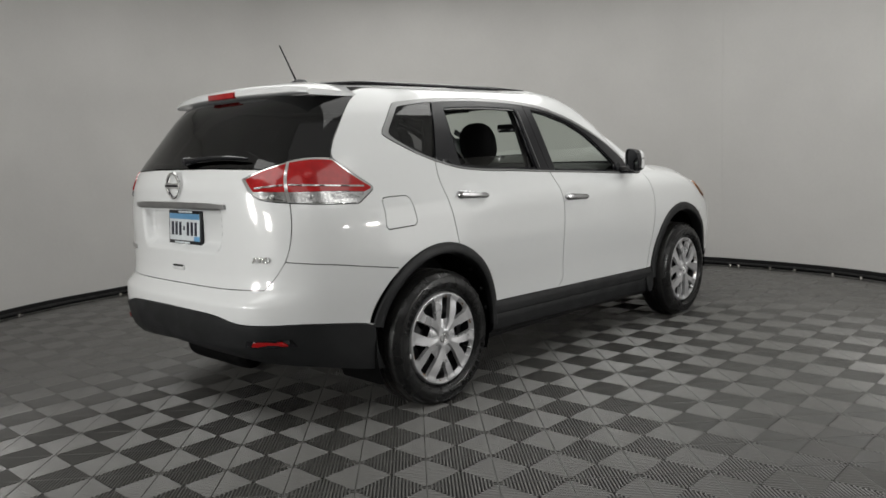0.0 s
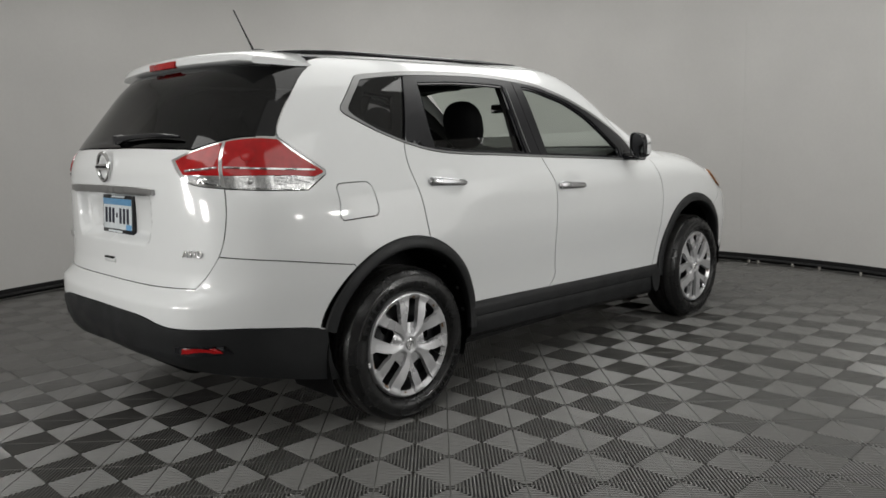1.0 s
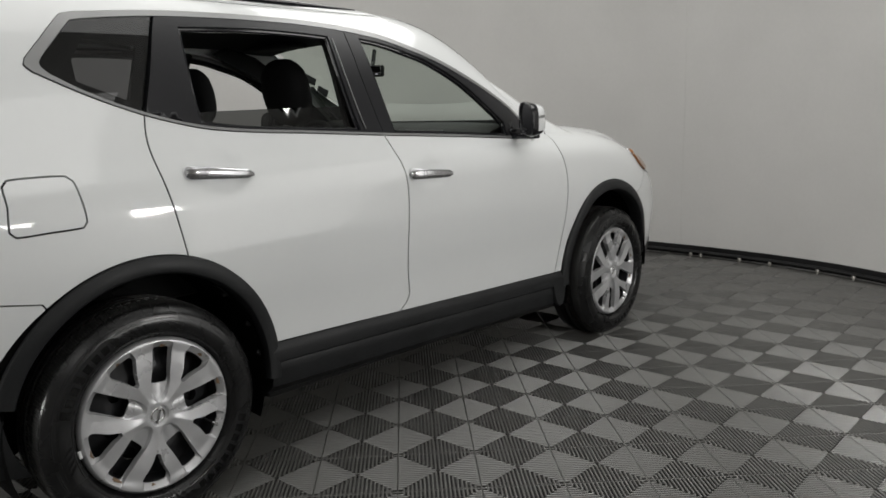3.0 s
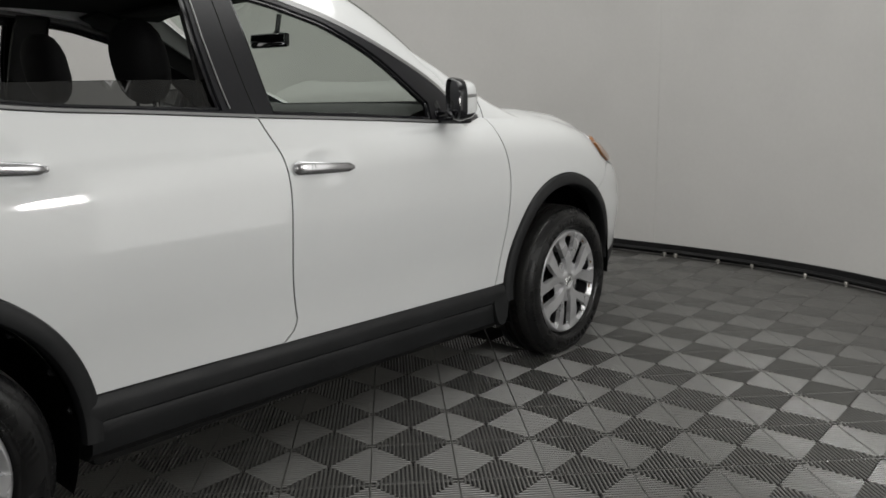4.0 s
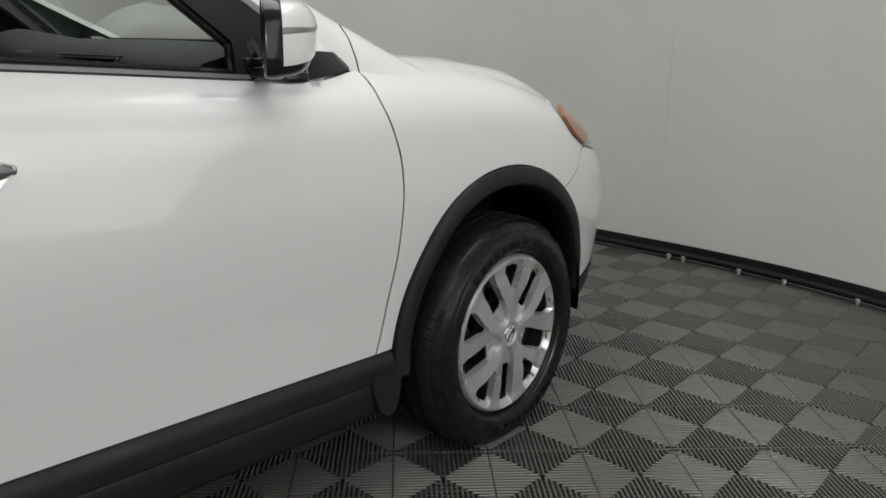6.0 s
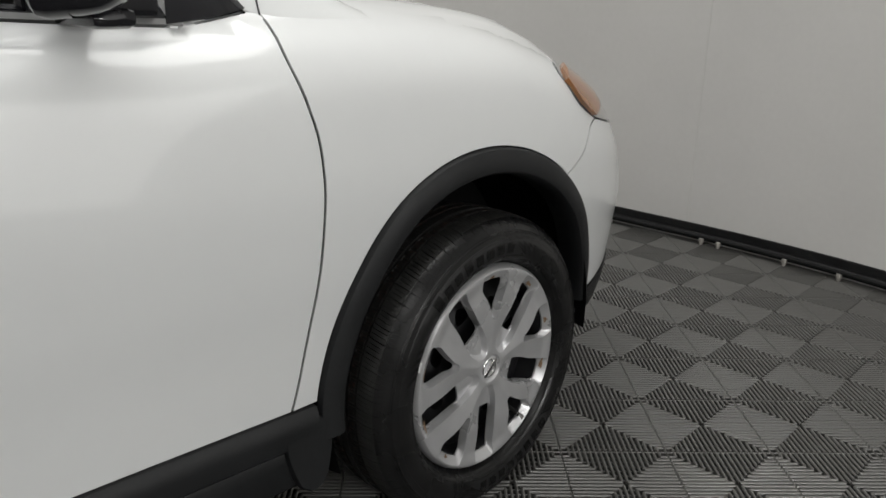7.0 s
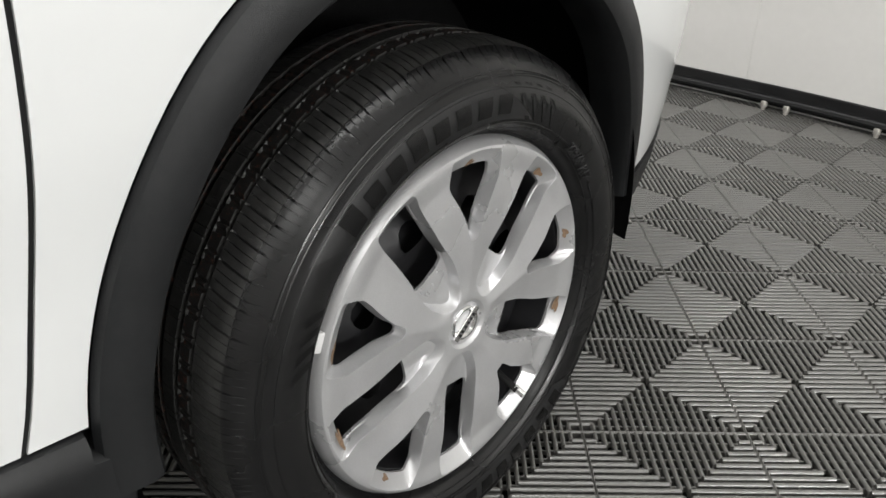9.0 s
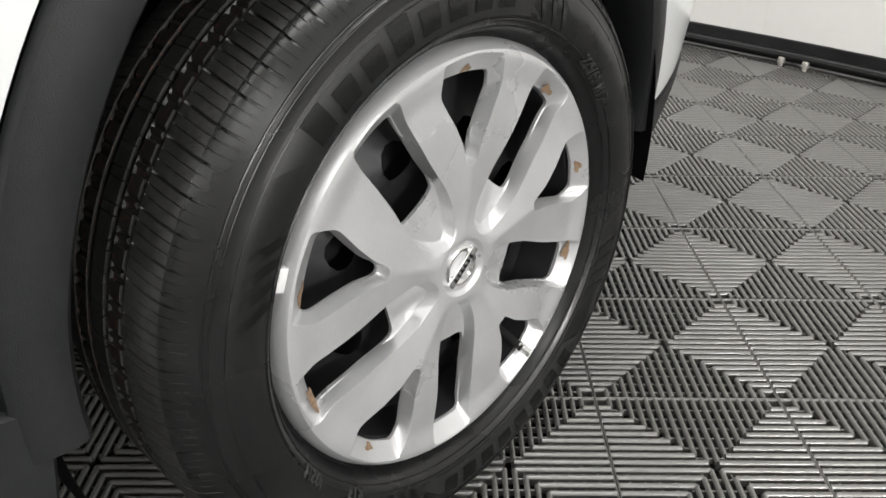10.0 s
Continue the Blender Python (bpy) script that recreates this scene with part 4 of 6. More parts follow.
part("plate_sheet", bm, M_PLATEWHITE, plate)
bm = bmesh.new()
add_box(bm, (-0.150, -0.0105, 0.042), (0.150, -0.0085, 0.070), 0.0008)
add_box(bm, (0.095, -0.0105, -0.066), (0.150, -0.0085, -0.042), 0.0008)
part("plate_band", bm, M_PLATEBLUE, plate)
for k in range(7):
    bm = bmesh.new()
    x = -0.128 + 0.0385 * k
    if k == 3:
        add_box(bm, (x + 0.004, -0.0112, -0.014), (x + 0.018, -0.009, 0.006), 0.0006)
    else:
        add_box(bm, (x, -0.0112, -0.040), (x + 0.022, -0.009, 0.028), 0.0006)
    part("plate_mark", bm, M_INK, plate)
for x0, x1, z0, m in ((-0.06, 0.075, 0.074, M_PLATEWHITE), (-0.10, 0.05, -0.081, M_PLATEWHITE)):
    bm = bmesh.new()
    add_box(bm, (x0, -0.009, z0), (x1, -0.005, z0 + 0.009), 0.001)
    part("plate_mark", bm, m, plate)


def letters(name, text, size, depth, mat, parent):
    """Raised letters in the built-in font, lying in the x-y plane."""
    data = bpy.data.curves.new(name, "FONT")
    data.body, data.size, data.extrude, data.bevel_depth = text, size, depth, depth * 0.3
    data.align_x, data.resolution_u = "CENTER", 3
    tmp = new(name, data)
    me = bpy.data.meshes.new_from_object(tmp.evaluated_get(bpy.context.evaluated_depsgraph_get()))
    bpy.data.objects.remove(tmp)
    bpy.data.curves.remove(data)
    me.materials.clear()
    me.materials.append(mat)
    ob = new(name, me)
    ob.parent = parent
    return ob


awd = letters("drive_badge", "AWD", 0.040, 0.003, M_CHROME, gate)
p, n = body_point(-0.985, 0.838, 0.002)
awd.matrix_basis = Matrix.Translation(p) @ (Matrix((Vector((0, 0, 1)).cross(n).normalized(), n.cross(Vector((0, 0, 1)).cross(n)).normalized(), n)).transposed().to_4x4())
bm = bmesh.new()
for k in range(5):
    p, n = body_point(-0.985 - 0.028 * k, 0.858, 0.004, -1)
    add_box(bm, (p.x - 0.011, p.y - 0.003, p.z - 0.013), (p.x + 0.010, p.y + 0.003, p.z + 0.013), 0.002)
part("name_mark", bm, M_CHROME, gate)
bm = bmesh.new()
add_box(bm, (-0.055, -0.966, 0.772), (0.055, -0.948, 0.797), 0.008)
part("gate_handle", bm, M_PAINT, gate)
# dark block laid on the grip in place of the shade in its slot
bm = bmesh.new()
add_box(bm, (-0.048, -0.969, 0.790), (0.048, -0.955, 0.798), 0.003)
part("gate_handle_slot", bm, M_DARK, gate)
# wiper
bm = bmesh.new()
pts = []
for k in range(13):
    x = 0.06 + 0.47 * k / 12
    z = 1.308 + 0.012 * math.sin(math.pi * k / 12) + 0.004 * k / 12
    pts.append(Vector((x, skin_rear(x, z).y - 0.026, z)))
add_tube(bm, pts, 0.011, 8, taper=[1.8, 1.5, 1.2, 1.1, 1, 1, 1, 1, 0.9, 0.9, 0.8, 0.7, 0.4])
add_lathe(bm, [(0.001, -0.03), (0.02, -0.028), (0.024, 0.01)], 14, (0.06, pts[0].y + 0.012, 1.308), "y")
part("rear_wiper", bm, M_GLOSSBLACK, gate)
# reflectors low in the rear trim
for sd in (1, -1):
    bowl = ring(line([(-1.02, 0.458), (-1.01, 0.488), (-0.82, 0.486), (-0.80, 0.452), (-0.97, 0.447)], 0.02))
    hollow = panel("reflector_surround", bowl, M_GLOSSBLACK, car, sd, gap=0, lift=0.008, depth=0.006, grid=0.03)
    panel("reflector", ring(line([(-0.985, 0.458), (-0.975, 0.480), (-0.845, 0.479), (-0.835, 0.459)], 0.02)), M_RED, hollow, sd, gap=0, lift=0.013, depth=0.006, grid=0.03, label="red rear reflector")
bm = bmesh.new()
add_box(bm, (-0.45, -0.78, 0.30), (0.45, -0.50, 0.39), 0.03)
part("rear_undertray", bm, M_DARK, car)
bm = bmesh.new()
add_lathe(bm, [(0.001, -0.46), (0.060, -0.455), (0.088, -0.43), (0.092, -0.40), (0.092, 0.06), (0.088, 0.09), (0.060, 0.115), (0.001, 0.12)], 22, (0.0, -0.63, 0.285), "x")
part("silencer", bm, M_LINER, car, "dark exhaust silencer under the rear bumper")

# ---- cladding round the arches and along the sills ----
for sd in (1, -1):
    for arch, a0, a1 in ((ARCH_R, -5, 166), (ARCH_F, 2, 184)):
        bm = bmesh.new()
        prof = ((0.000, -0.002), (-0.004, 0.010), (-0.012, 0.015), (-0.040, 0.019), (-0.051, 0.016), (-0.057, 0.006), (-0.059, -0.020), (-0.058, -0.055))
        lines = []
        for k in range(57):
            a = radians(a0 + (a1 - a0) * k / 56)
            row = []
            for dr, lift in prof:
                r = arch_radius(arch, math.degrees(a)) + dr
                u, z = arch[0] + r * math.cos(a), arch[1] + r * math.sin(a)
                z = max(z, 0.20)
                p = Vector((half_width(u, max(z, 0.42)) if u > -0.3 else skin(u, max(z, 0.42)).x, u, z))
                row.append(bm.verts.new((sd * (p.x + lift), p.y, p.z)))
            lines.append(row)
        for a, b in zip(lines, lines[1:]):
            for i in range(len(prof) - 1):
                bm.faces.new((a[i], a[i + 1], b[i + 1], b[i]))
        bmesh.ops.recalc_face_normals(bm, faces=bm.faces)
        if sum(f.normal.x * sd for f in bm.faces) < 0:
            bmesh.ops.reverse_faces(bm, faces=bm.faces)
        part("arch_trim", bm, M_CLAD, car, "black plastic wheel arch trim")
    bm = bmesh.new()
    lines = []
    for k in range(31):
        y = 0.458 + (2.245 - 0.458) * k / 30
        zt = 0.458 - 0.044 * (y - 0.466) / 1.73
        x = half_width(y, zt)
        row = [(x - 0.006, zt + 0.001), (x + 0.006, zt - 0.001), (x + 0.013, zt - 0.010), (x + 0.016, zt - 0.035), (x + 0.012, zt - 0.068), (x + 0.004, zt - 0.076), (x + 0.006, zt - 0.083), (x + 0.004, zt - 0.11),
               (x - 0.010, zt - 0.165), (x - 0.045, zt - 0.195), (x - 0.12, zt - 0.205)]
        lines.append([bm.verts.new((sd * px, y, pz)) for px, pz in row])
    for a, b in zip(lines, lines[1:]):
        for i in range(len(a) - 1):
            bm.faces.new((a[i], a[i + 1], b[i + 1], b[i]))
    for end in (lines[0], lines[-1]):
        bm.faces.new(end)
    bmesh.ops.recalc_face_normals(bm, faces=bm.faces)
    if sum(f.normal.x * sd for f in bm.faces) < 0:
        bmesh.ops.reverse_faces(bm, faces=bm.faces)
    part("sill_trim", bm, M_CLAD, car, "black plastic sill")
    bm = bmesh.new()
    flap = ring(line([(2.172, 0.398), (2.282, 0.383)], 0.05), curve([(2.282, 0.383), (2.279, 0.330), (2.266, 0.260), (2.250, 0.238), (2.225, 0.232), (2.200, 0.252), (2.172, 0.330), (2.172, 0.398)], 0.02))
    faces = []
    for x in (0.780, 0.872, 0.878):
        shrink = 0.004 if x > 0.875 else 0.0
        faces.append([bm.verts.new((sd * x, y, z)) for y, z in inset(flap, shrink)])
    for a, b in zip(faces, faces[1:]):
        for i in range(len(a)):
            j = (i + 1) % len(a)
            bm.faces.new((a[i], a[j], b[j], b[i]))
    bm.faces.new(faces[0])
    bm.faces.new(faces[-1])
    bmesh.ops.recalc_face_normals(bm, faces=bm.faces)
    part("mud_flap", bm, M_CLAD, car)

# ---- wheel housings and underside ----
for sd in (1, -1):
    for cy, reach in ((0.0, (-22, 205)), (2.706, (-8, 198))):
        bm = bmesh.new()
        add_lathe(bm, [(0.425, 0.868), (0.432, 0.84), (0.430, 0.56), (0.05, 0.555)], 44, (0, cy, 0.365), "x", arc=reach)
        for v in bm.verts:
            v.co.x *= sd
        bmesh.ops.recalc_face_normals(bm, faces=bm.faces)
        liner = part("wheel_liner", bm, M_LINER, car)
        for ang in (9, 25, 45, 150, 170):
            bm = bmesh.new()
            a = radians(ang)
            add_lathe(bm, [(0.001, 0.008), (0.006, 0.007), (0.008, 0.003), (0.011, 0.002), (0.011, -0.002)], 10, (0, 0, 0), "z")
            q = Vector((0, -math.cos(a), -math.sin(a)))
            bmesh.ops.transform(bm, matrix=Matrix.Translation((sd * 0.847, cy + 0.424 * math.cos(a), 0.365 + 0.424 * math.sin(a))) @ q.to_track_quat("Z", "Y").to_matrix().to_4x4(), verts=bm.verts)
            part("liner_clip", bm, M_STEEL, liner)
bm = bmesh.new()
add_box(bm, (-0.55, -0.60, 0.26), (0.55, 3.35, 0.34), 0.03)
add_box(bm, (-0.80, 0.48, 0.225), (0.80, 2.2, 0.30), 0.02)
part("underside", bm, M_DARK, car)

# ---- door handles ----
for sd in (1, -1):
    for u0, z0, u1, z1 in ((0.176, 1.083, 0.418, 1.062), (1.144, 1.004, 1.387, 0.990)):
        bm = bmesh.new()
        rings = []
        for k in range(25):
            t = k / 24
            u, z = u0 + (u1 - u0) * t, z0 + (z1 - z0) * t
            base = skin(u, z)
            lift = 0.009 + 0.015 * math.sin(math.pi * min(1, max(0, t))) ** 0.55
            hh = 0.0225 * (1 - 0.34 * t) * min(1.0, (0.62 + 9 * t), (0.25 + 7 * (1 - t)))
            ww = 0.010 * min(1.0, 0.5 + 6 * t, 0.4 + 6 * (1 - t))
            rings.append([bm.verts.new((sd * (base.x + lift + ww * math.cos(a) * (1.0 if math.cos(a) > 0 else 0.8)), u, z + hh * (abs(math.sin(a)) ** 0.7) * math.copysign(1, math.sin(a)))) for a in [2 * math.pi * i / 16 for i in range(16)]])
        for a, b in zip(rings, rings[1:]):
            for i in range(16):
                bm.faces.new((a[i], a[(i + 1) % 16], b[(i + 1) % 16], b[i]))
        bm.faces.new(rings[0])
        bm.faces.new(rings[-1])
        bmesh.ops.recalc_face_normals(bm, faces=bm.faces)
        handle = part("door_handle", bm, M_HANDLE, car, "satin chrome pull handle")
        for t in (0.06, 0.94):
            u, z = u0 + (u1 - u0) * t, z0 + (z1 - z0) * t
            p = skin(u, z)
            bm = bmesh.new()
            add_box(bm, (sd * (p.x - 0.004), u - 0.016, z - 0.009), (sd * (p.x + 0.018), u + 0.014, z + 0.008), 0.005)
            part("handle_mount", bm, M_HANDLE, handle)
        bm = bmesh.new()
        u = u0 + 0.058
        p = skin(u, z0 - 0.004)
        add_tube(bm, [(sd * (p.x + 0.032 + 0.0085 * math.cos(a)), u, z0 - 0.004 + 0.0165 * math.sin(a)) for a in [math.pi * k / 8 - math.pi / 2 for k in range(9)]], 0.0009, 5)
        part("handle_seam", bm, M_FRAME, handle)

# ---- door mirrors ----
def mirror_at(x, y, z):
    """A place on the mirror's housing: a rounded box, blunt ahead and cut flat towards the pane."""
    y = max(y, -0.25)
    taper = 1 - 0.26 * max(0, y) ** 3
    return (0.968 + 0.080 * x * taper, 1.862 + 0.092 * y - 0.050 * x, 1.200 + 0.070 * z * taper - 0.010 * x + 0.006 * y)


def housing(name, keep, mat, parent, label=""):
    bm = bmesh.new()
    bmesh.ops.create_icosphere(bm, subdivisions=5, radius=1.0)
    for v in bm.verts:
        x, y, z = v.co
        n = (abs(x) ** 3.6 + abs(y) ** 3.6 + abs(z) ** 3.6) ** (1 / 3.6)
        v.co = (x / n, y / n, z / n)
    bmesh.ops.bisect_plane(bm, geom=bm.verts[:] + bm.edges[:] + bm.faces[:], plane_co=(0, 0, -0.60), plane_no=(0, 0, 1), clear_inner=keep > 0, clear_outer=keep < 0)
    for v in bm.verts:
        v.co = mirror_at(*v.co)
        if keep < 0:
            v.co.x, v.co.y = 0.968 + (v.co.x - 0.968) * 0.97, 1.87 + (v.co.y - 1.87) * 0.96
    return part(name, bm, mat, parent, label)


for sd in (1, -1):
    shell = housing("door_mirror", 1, M_PAINT, car, "white door mirror with black surround")
    skirt = housing("mirror_skirt", -1, M_GLOSSBLACK, shell)
    bm = bmesh.new()
    prof = []
    for k in range(36):
        a = 2 * math.pi * k / 36
        c, s = math.cos(a), math.sin(a)
        n = (abs(c) ** 3.4 + abs(s) ** 3.4) ** (1 / 3.4)
        prof.append((c / n, s / n))
    rings = []
    for scale, y in ((1.02, 1.862), (1.04, 1.838), (1.0, 1.826), (0.93, 1.824), (0.90, 1.832)):
        rings.append([bm.verts.new((0.968 + 0.080 * scale * c, y - 0.050 * c, 1.202 + 0.073 * scale * s - 0.010 * c)) for c, s in prof])
    for a, b in zip(rings, rings[1:]):
        for i in range(36):
            bm.faces.new((a[i], a[(i + 1) % 36], b[(i + 1) % 36], b[i]))
    surround = part("mirror_surround", bm, M_GLOSSBLACK, shell)
    bm = bmesh.new()
    bm.faces.new([bm.verts.new((0.968 + 0.072 * c, 1.8315 - 0.050 * c, 1.202 + 0.066 * s - 0.010 * c)) for c, s in prof])
    bmesh.ops.recalc_face_normals(bm, faces=bm.faces)
    pane = part("mirror_pane", bm, M_MIRROR, shell)
    bm = bmesh.new()
    add_box(bm, (0.84, 1.87, 1.110), (0.975, 1.930, 1.135), 0.011)
    add_box(bm, (0.800, 1.865, 1.118), (0.852, 2.02, 1.160), 0.012)
    foot = part("mirror_foot", bm, M_GLOSSBLACK, shell)
    bm = bmesh.new()
    rows = []
    for z in (0.20, 0.23, 0.36, 0.39):
        r = []
        for k in range(15):
            c, s = math.cos(math.radians(-12 + 10 * k)), math.sin(math.radians(-12 + 10 * k))
            reach = ((1 - z**3.6) / (abs(c) ** 3.6 + abs(s) ** 3.6)) ** (1 / 3.6) * (1.012 if 0.21 < z < 0.38 else 0.995)
            r.append(bm.verts.new(mirror_at(c * reach, s * reach, z)))
        rows.append(r)
    for a, b in zip(rows, rows[1:]):
        for i in range(14):
            bm.faces.new((a[i], a[i + 1], b[i + 1], b[i]))
    strip = part("indicator_strip", bm, M_SATIN, shell, "grey indicator strip")
    panel("mirror_sail", ring(line([(2.03, 1.108), (2.12, 1.116), (2.208, 1.128), (2.165, 1.165), (2.05, 1.17), (2.03, 1.108)], 0.02)), M_GLOSSBLACK, shell, sd, gap=0, lift=0.004, depth=0.006, grid=0.02)
    if sd < 0:
        for ob in (shell, skirt, surround, pane, foot, strip):
            for v in ob.data.vertices:
                v.co.x *= -1
            ob.data.flip_normals()


# ---- wheels ----
CAP_R = 0.2450
# gaps between the spokes, from the hub outwards on one side of each gap: edge on the spokes, foot of the flank, and hole, each as radius, degrees, depth
WIDE_EDGE = [(0.041, 0.0, 0), (0.0445, 12.0, 0), (0.054, 19.5, 0), (0.078, 20.5, 0), (0.108, 16.8, 0), (0.147, 11.8, 0), (0.196, 9.2, 0), (0.2275, 8.4, 0), (0.2335, 7.2, 0), (0.2350, 0.0, 0)]
WIDE_FOOT = [(0.051, 0.0, 0.0072), (0.055, 8.5, 0.0081), (0.068, 15.0, 0.0108), (0.086, 17.4, 0.0144), (0.11, 15.9, 0.0155), (0.147, 11.2, 0.017), (0.193, 8.7, 0.0163), (0.212, 7.8, 0.0141), (0.216, 5.8, 0.0126), (0.217, 0.0, 0.0126)]
WIDE_HOLE = [(0.1, 0.0, 0.0148), (0.1005, 5.0, 0.0148), (0.1025, 11.0, 0.0155), (0.108, 14.4, 0.0163), (0.122, 14.2, 0.0178), (0.15, 10.8, 0.0185), (0.192, 8.4, 0.0178), (0.2105, 7.5, 0.0155), (0.2145, 5.5, 0.0141), (0.2155, 0.0, 0.0141)]
SLIM_EDGE = [(0.1215, 0.0, 0), (0.1235, 3.0, 0), (0.133, 4.5, 0), (0.147, 5.8, 0), (0.172, 9.2, 0), (0.203, 12.7, 0), (0.2275, 11.2, 0), (0.2335, 10.2, 0), (0.2350, 0.0, 0)]
SLIM_FOOT = [(0.124, 0.0, 0.0126), (0.126, 2.5, 0.0126), (0.135, 4.1, 0.0133), (0.149, 5.5, 0.0148), (0.172, 8.8, 0.0155), (0.199, 12.0, 0.0148), (0.212, 10.6, 0.0126), (0.216, 8.4, 0.0118), (0.217, 0.0, 0.0118)]
SLIM_HOLE = [(0.1252, 0.0, 0.0148), (0.1272, 2.2, 0.0148), (0.136, 3.8, 0.0155), (0.15, 5.2, 0.017), (0.172, 8.5, 0.0178), (0.198, 11.6, 0.017), (0.2105, 10.2, 0.0148), (0.2145, 8.0, 0.0133), (0.2155, 0.0, 0.0133)]
OPENINGS = [(50.5 + 72 * k, (WIDE_EDGE, WIDE_FOOT, WIDE_HOLE)) for k in range(5)] + [(16.0 + 72 * k, (SLIM_EDGE, SLIM_FOOT, SLIM_HOLE)) for k in range(5)]


def cap_height(r, degrees=None):
    """Height of the spokes' faces: a shallow dish at the hub, a rolled rim, and slopes that fall from the ridge of each fork."""
    if degrees is not None:
        off = abs((degrees - 16.0 + 36.0) % 72.0 - 36.0)
        return cap_height(r) - 0.0065 * min(1.0, off / 22.0) * ease((r - 0.036) / 0.03) * ease((0.232 - r) / 0.03)
    return 0.005 * ease((r - 0.03) / 0.13) - 0.006 * ease((0.036 - r) / 0.008) - 0.004 * max(0.0, (r - 0.17) / 0.06) - 0.012 * max(0.0, (r - 0.2345) / 0.0105) ** 2


def cap_at(y, z):
    return cap_height(math.hypot(y, z), math.degrees(math.atan2(z, y)))


def gap_loop(half, centre, steps=5):
    """Closed line of (y, z, depth) round one gap, from its control points on one side."""
    ctrl = [(r, a, d) for r, a, d in half] + [(r, -a, d) for r, a, d in half[-2:0:-1]]
    pts = [np.array((r * math.cos(radians(centre + a)), r * math.sin(radians(centre + a)), d)) for r, a, d in ctrl]
    n, out = len(pts), []
    for i in range(n):
        p0, p1, p2, p3 = pts[i - 1], pts[i], pts[(i + 1) % n], pts[(i + 2) % n]
        for k in range(steps):
            t = k / steps
            h1 = 0.38 * min(1.0, np.linalg.norm(p2 - p1) / max(1e-6, np.linalg.norm(p2 - p0)) * 2)
            h2 = 0.38 * min(1.0, np.linalg.norm(p2 - p1) / max(1e-6, np.linalg.norm(p3 - p1)) * 2)
            m1, m2 = (p2 - p0) * h1, (p3 - p1) * h2
            out.append(tuple((2 * t**3 - 3 * t**2 + 1) * p1 + (t**3 - 2 * t**2 + t) * m1 + (-2 * t**3 + 3 * t**2) * p2 + (t**3 - t**2) * m2))
    return out


def build_cover(parent):
    """Ten-spoke cover: faces of the spokes, flanks, sloping floors and turned-in hole edges."""
    bm = bmesh.new()
    loops = [[gap_loop(half, c) for half in halves] for c, halves in OPENINGS]
    edges = [[(y, z) for y, z, d in lo[0]] for lo in loops]
    v2, tris = triangulated(arc(0, 0, CAP_R, 0, 357.5, 143), edges, 0.006, inner=CAP_NET)
    vs = [bm.verts.new((cap_at(p.x, p.y), p.x, p.y)) for p in v2]
    for t in tris:
        bm.faces.new([vs[i] for i in t])
    for edge, foot, hole in loops:
        n = len(edge)
        rows = [[(cap_at(y, z), y, z) for y, z, d in edge]]
        for share, down in ((0.07, 0.0006), (0.16, 0.0024)):
            rows.append([(cap_at(a[0], a[1]) - down, a[0] + (b[0] - a[0]) * share, a[1] + (b[1] - a[1]) * share) for a, b in zip(edge, foot)])
        for lo, more in ((foot, 0.0), (hole, 0.0), (hole, 0.004)):
            rows.append([(cap_at(y, z) - d - more, y, z) for y, z, d in lo])
        made = [[bm.verts.new(p) for p in row] for row in rows]
        for a, b in zip(made, made[1:]):
            for i in range(n):
                j = (i + 1) % n
                bm.faces.new((a[i], a[j], b[j], b[i]))
    rim = [[bm.verts.new((x, r * math.cos(radians(2.5 * k)), r * math.sin(radians(2.5 * k)))) for k in range(144)] for r, x in ((CAP_R, cap_height(CAP_R)), (CAP_R + 0.0006, -0.022), (CAP_R - 0.006, -0.026))]
    for a, b in zip(rim, rim[1:]):
        for i in range(144):
            j = (i + 1) % 144
            bm.faces.new((a[i], a[j], b[j], b[i]))
    bmesh.ops.remove_doubles(bm, verts=bm.verts, dist=0.00005)
    bmesh.ops.recalc_face_normals(bm, faces=bm.faces)
    if sum(f.normal.x * f.calc_area() for f in bm.faces) < 0:
        bmesh.ops.reverse_faces(bm, faces=bm.faces)
    return part("wheel_cover", bm, M_CAP, parent, "silver plastic ten-spoke wheel cover", angle=26)


def shelf_x(r):
    """Height of the slope between a hole and the rim."""
    t = (0.2350 - r) / 0.0190
    return cap_height(0.2350) * (1 - t) + (cap_height(0.2160) - 0.0125) * t


def bent_letters(text, radius, middle, size, mat, parent, depth=0.0009, x_at=0.0):
    """Raised letters bent round the sidewall; middle: degrees from ahead, upwards."""
    ob = letters("size_marking", text, size, depth, mat, parent)
    for v in ob.data.vertices:
        x, y, z = v.co
        a = radians(middle) - x / radius
        r = radius + y
        v.co = (x_at + sidewall_x(r) + z, r * math.cos(a), r * math.sin(a))
    return ob


SIDEWALL = [(0.2285, -0.026), (0.2396, -0.024), (0.2498, -0.017), (0.2551, -0.004), (0.2609, 0.006), (0.2706, 0.013), (0.2928, 0.0165), (0.3073, 0.014), (0.3189, 0.0095), (0.3233, 0.01), (0.3257, 0.007), (0.3344, 0.0005), (0.3441, -0.01)]


def sidewall_x(r):
    return spline(SIDEWALL, r)


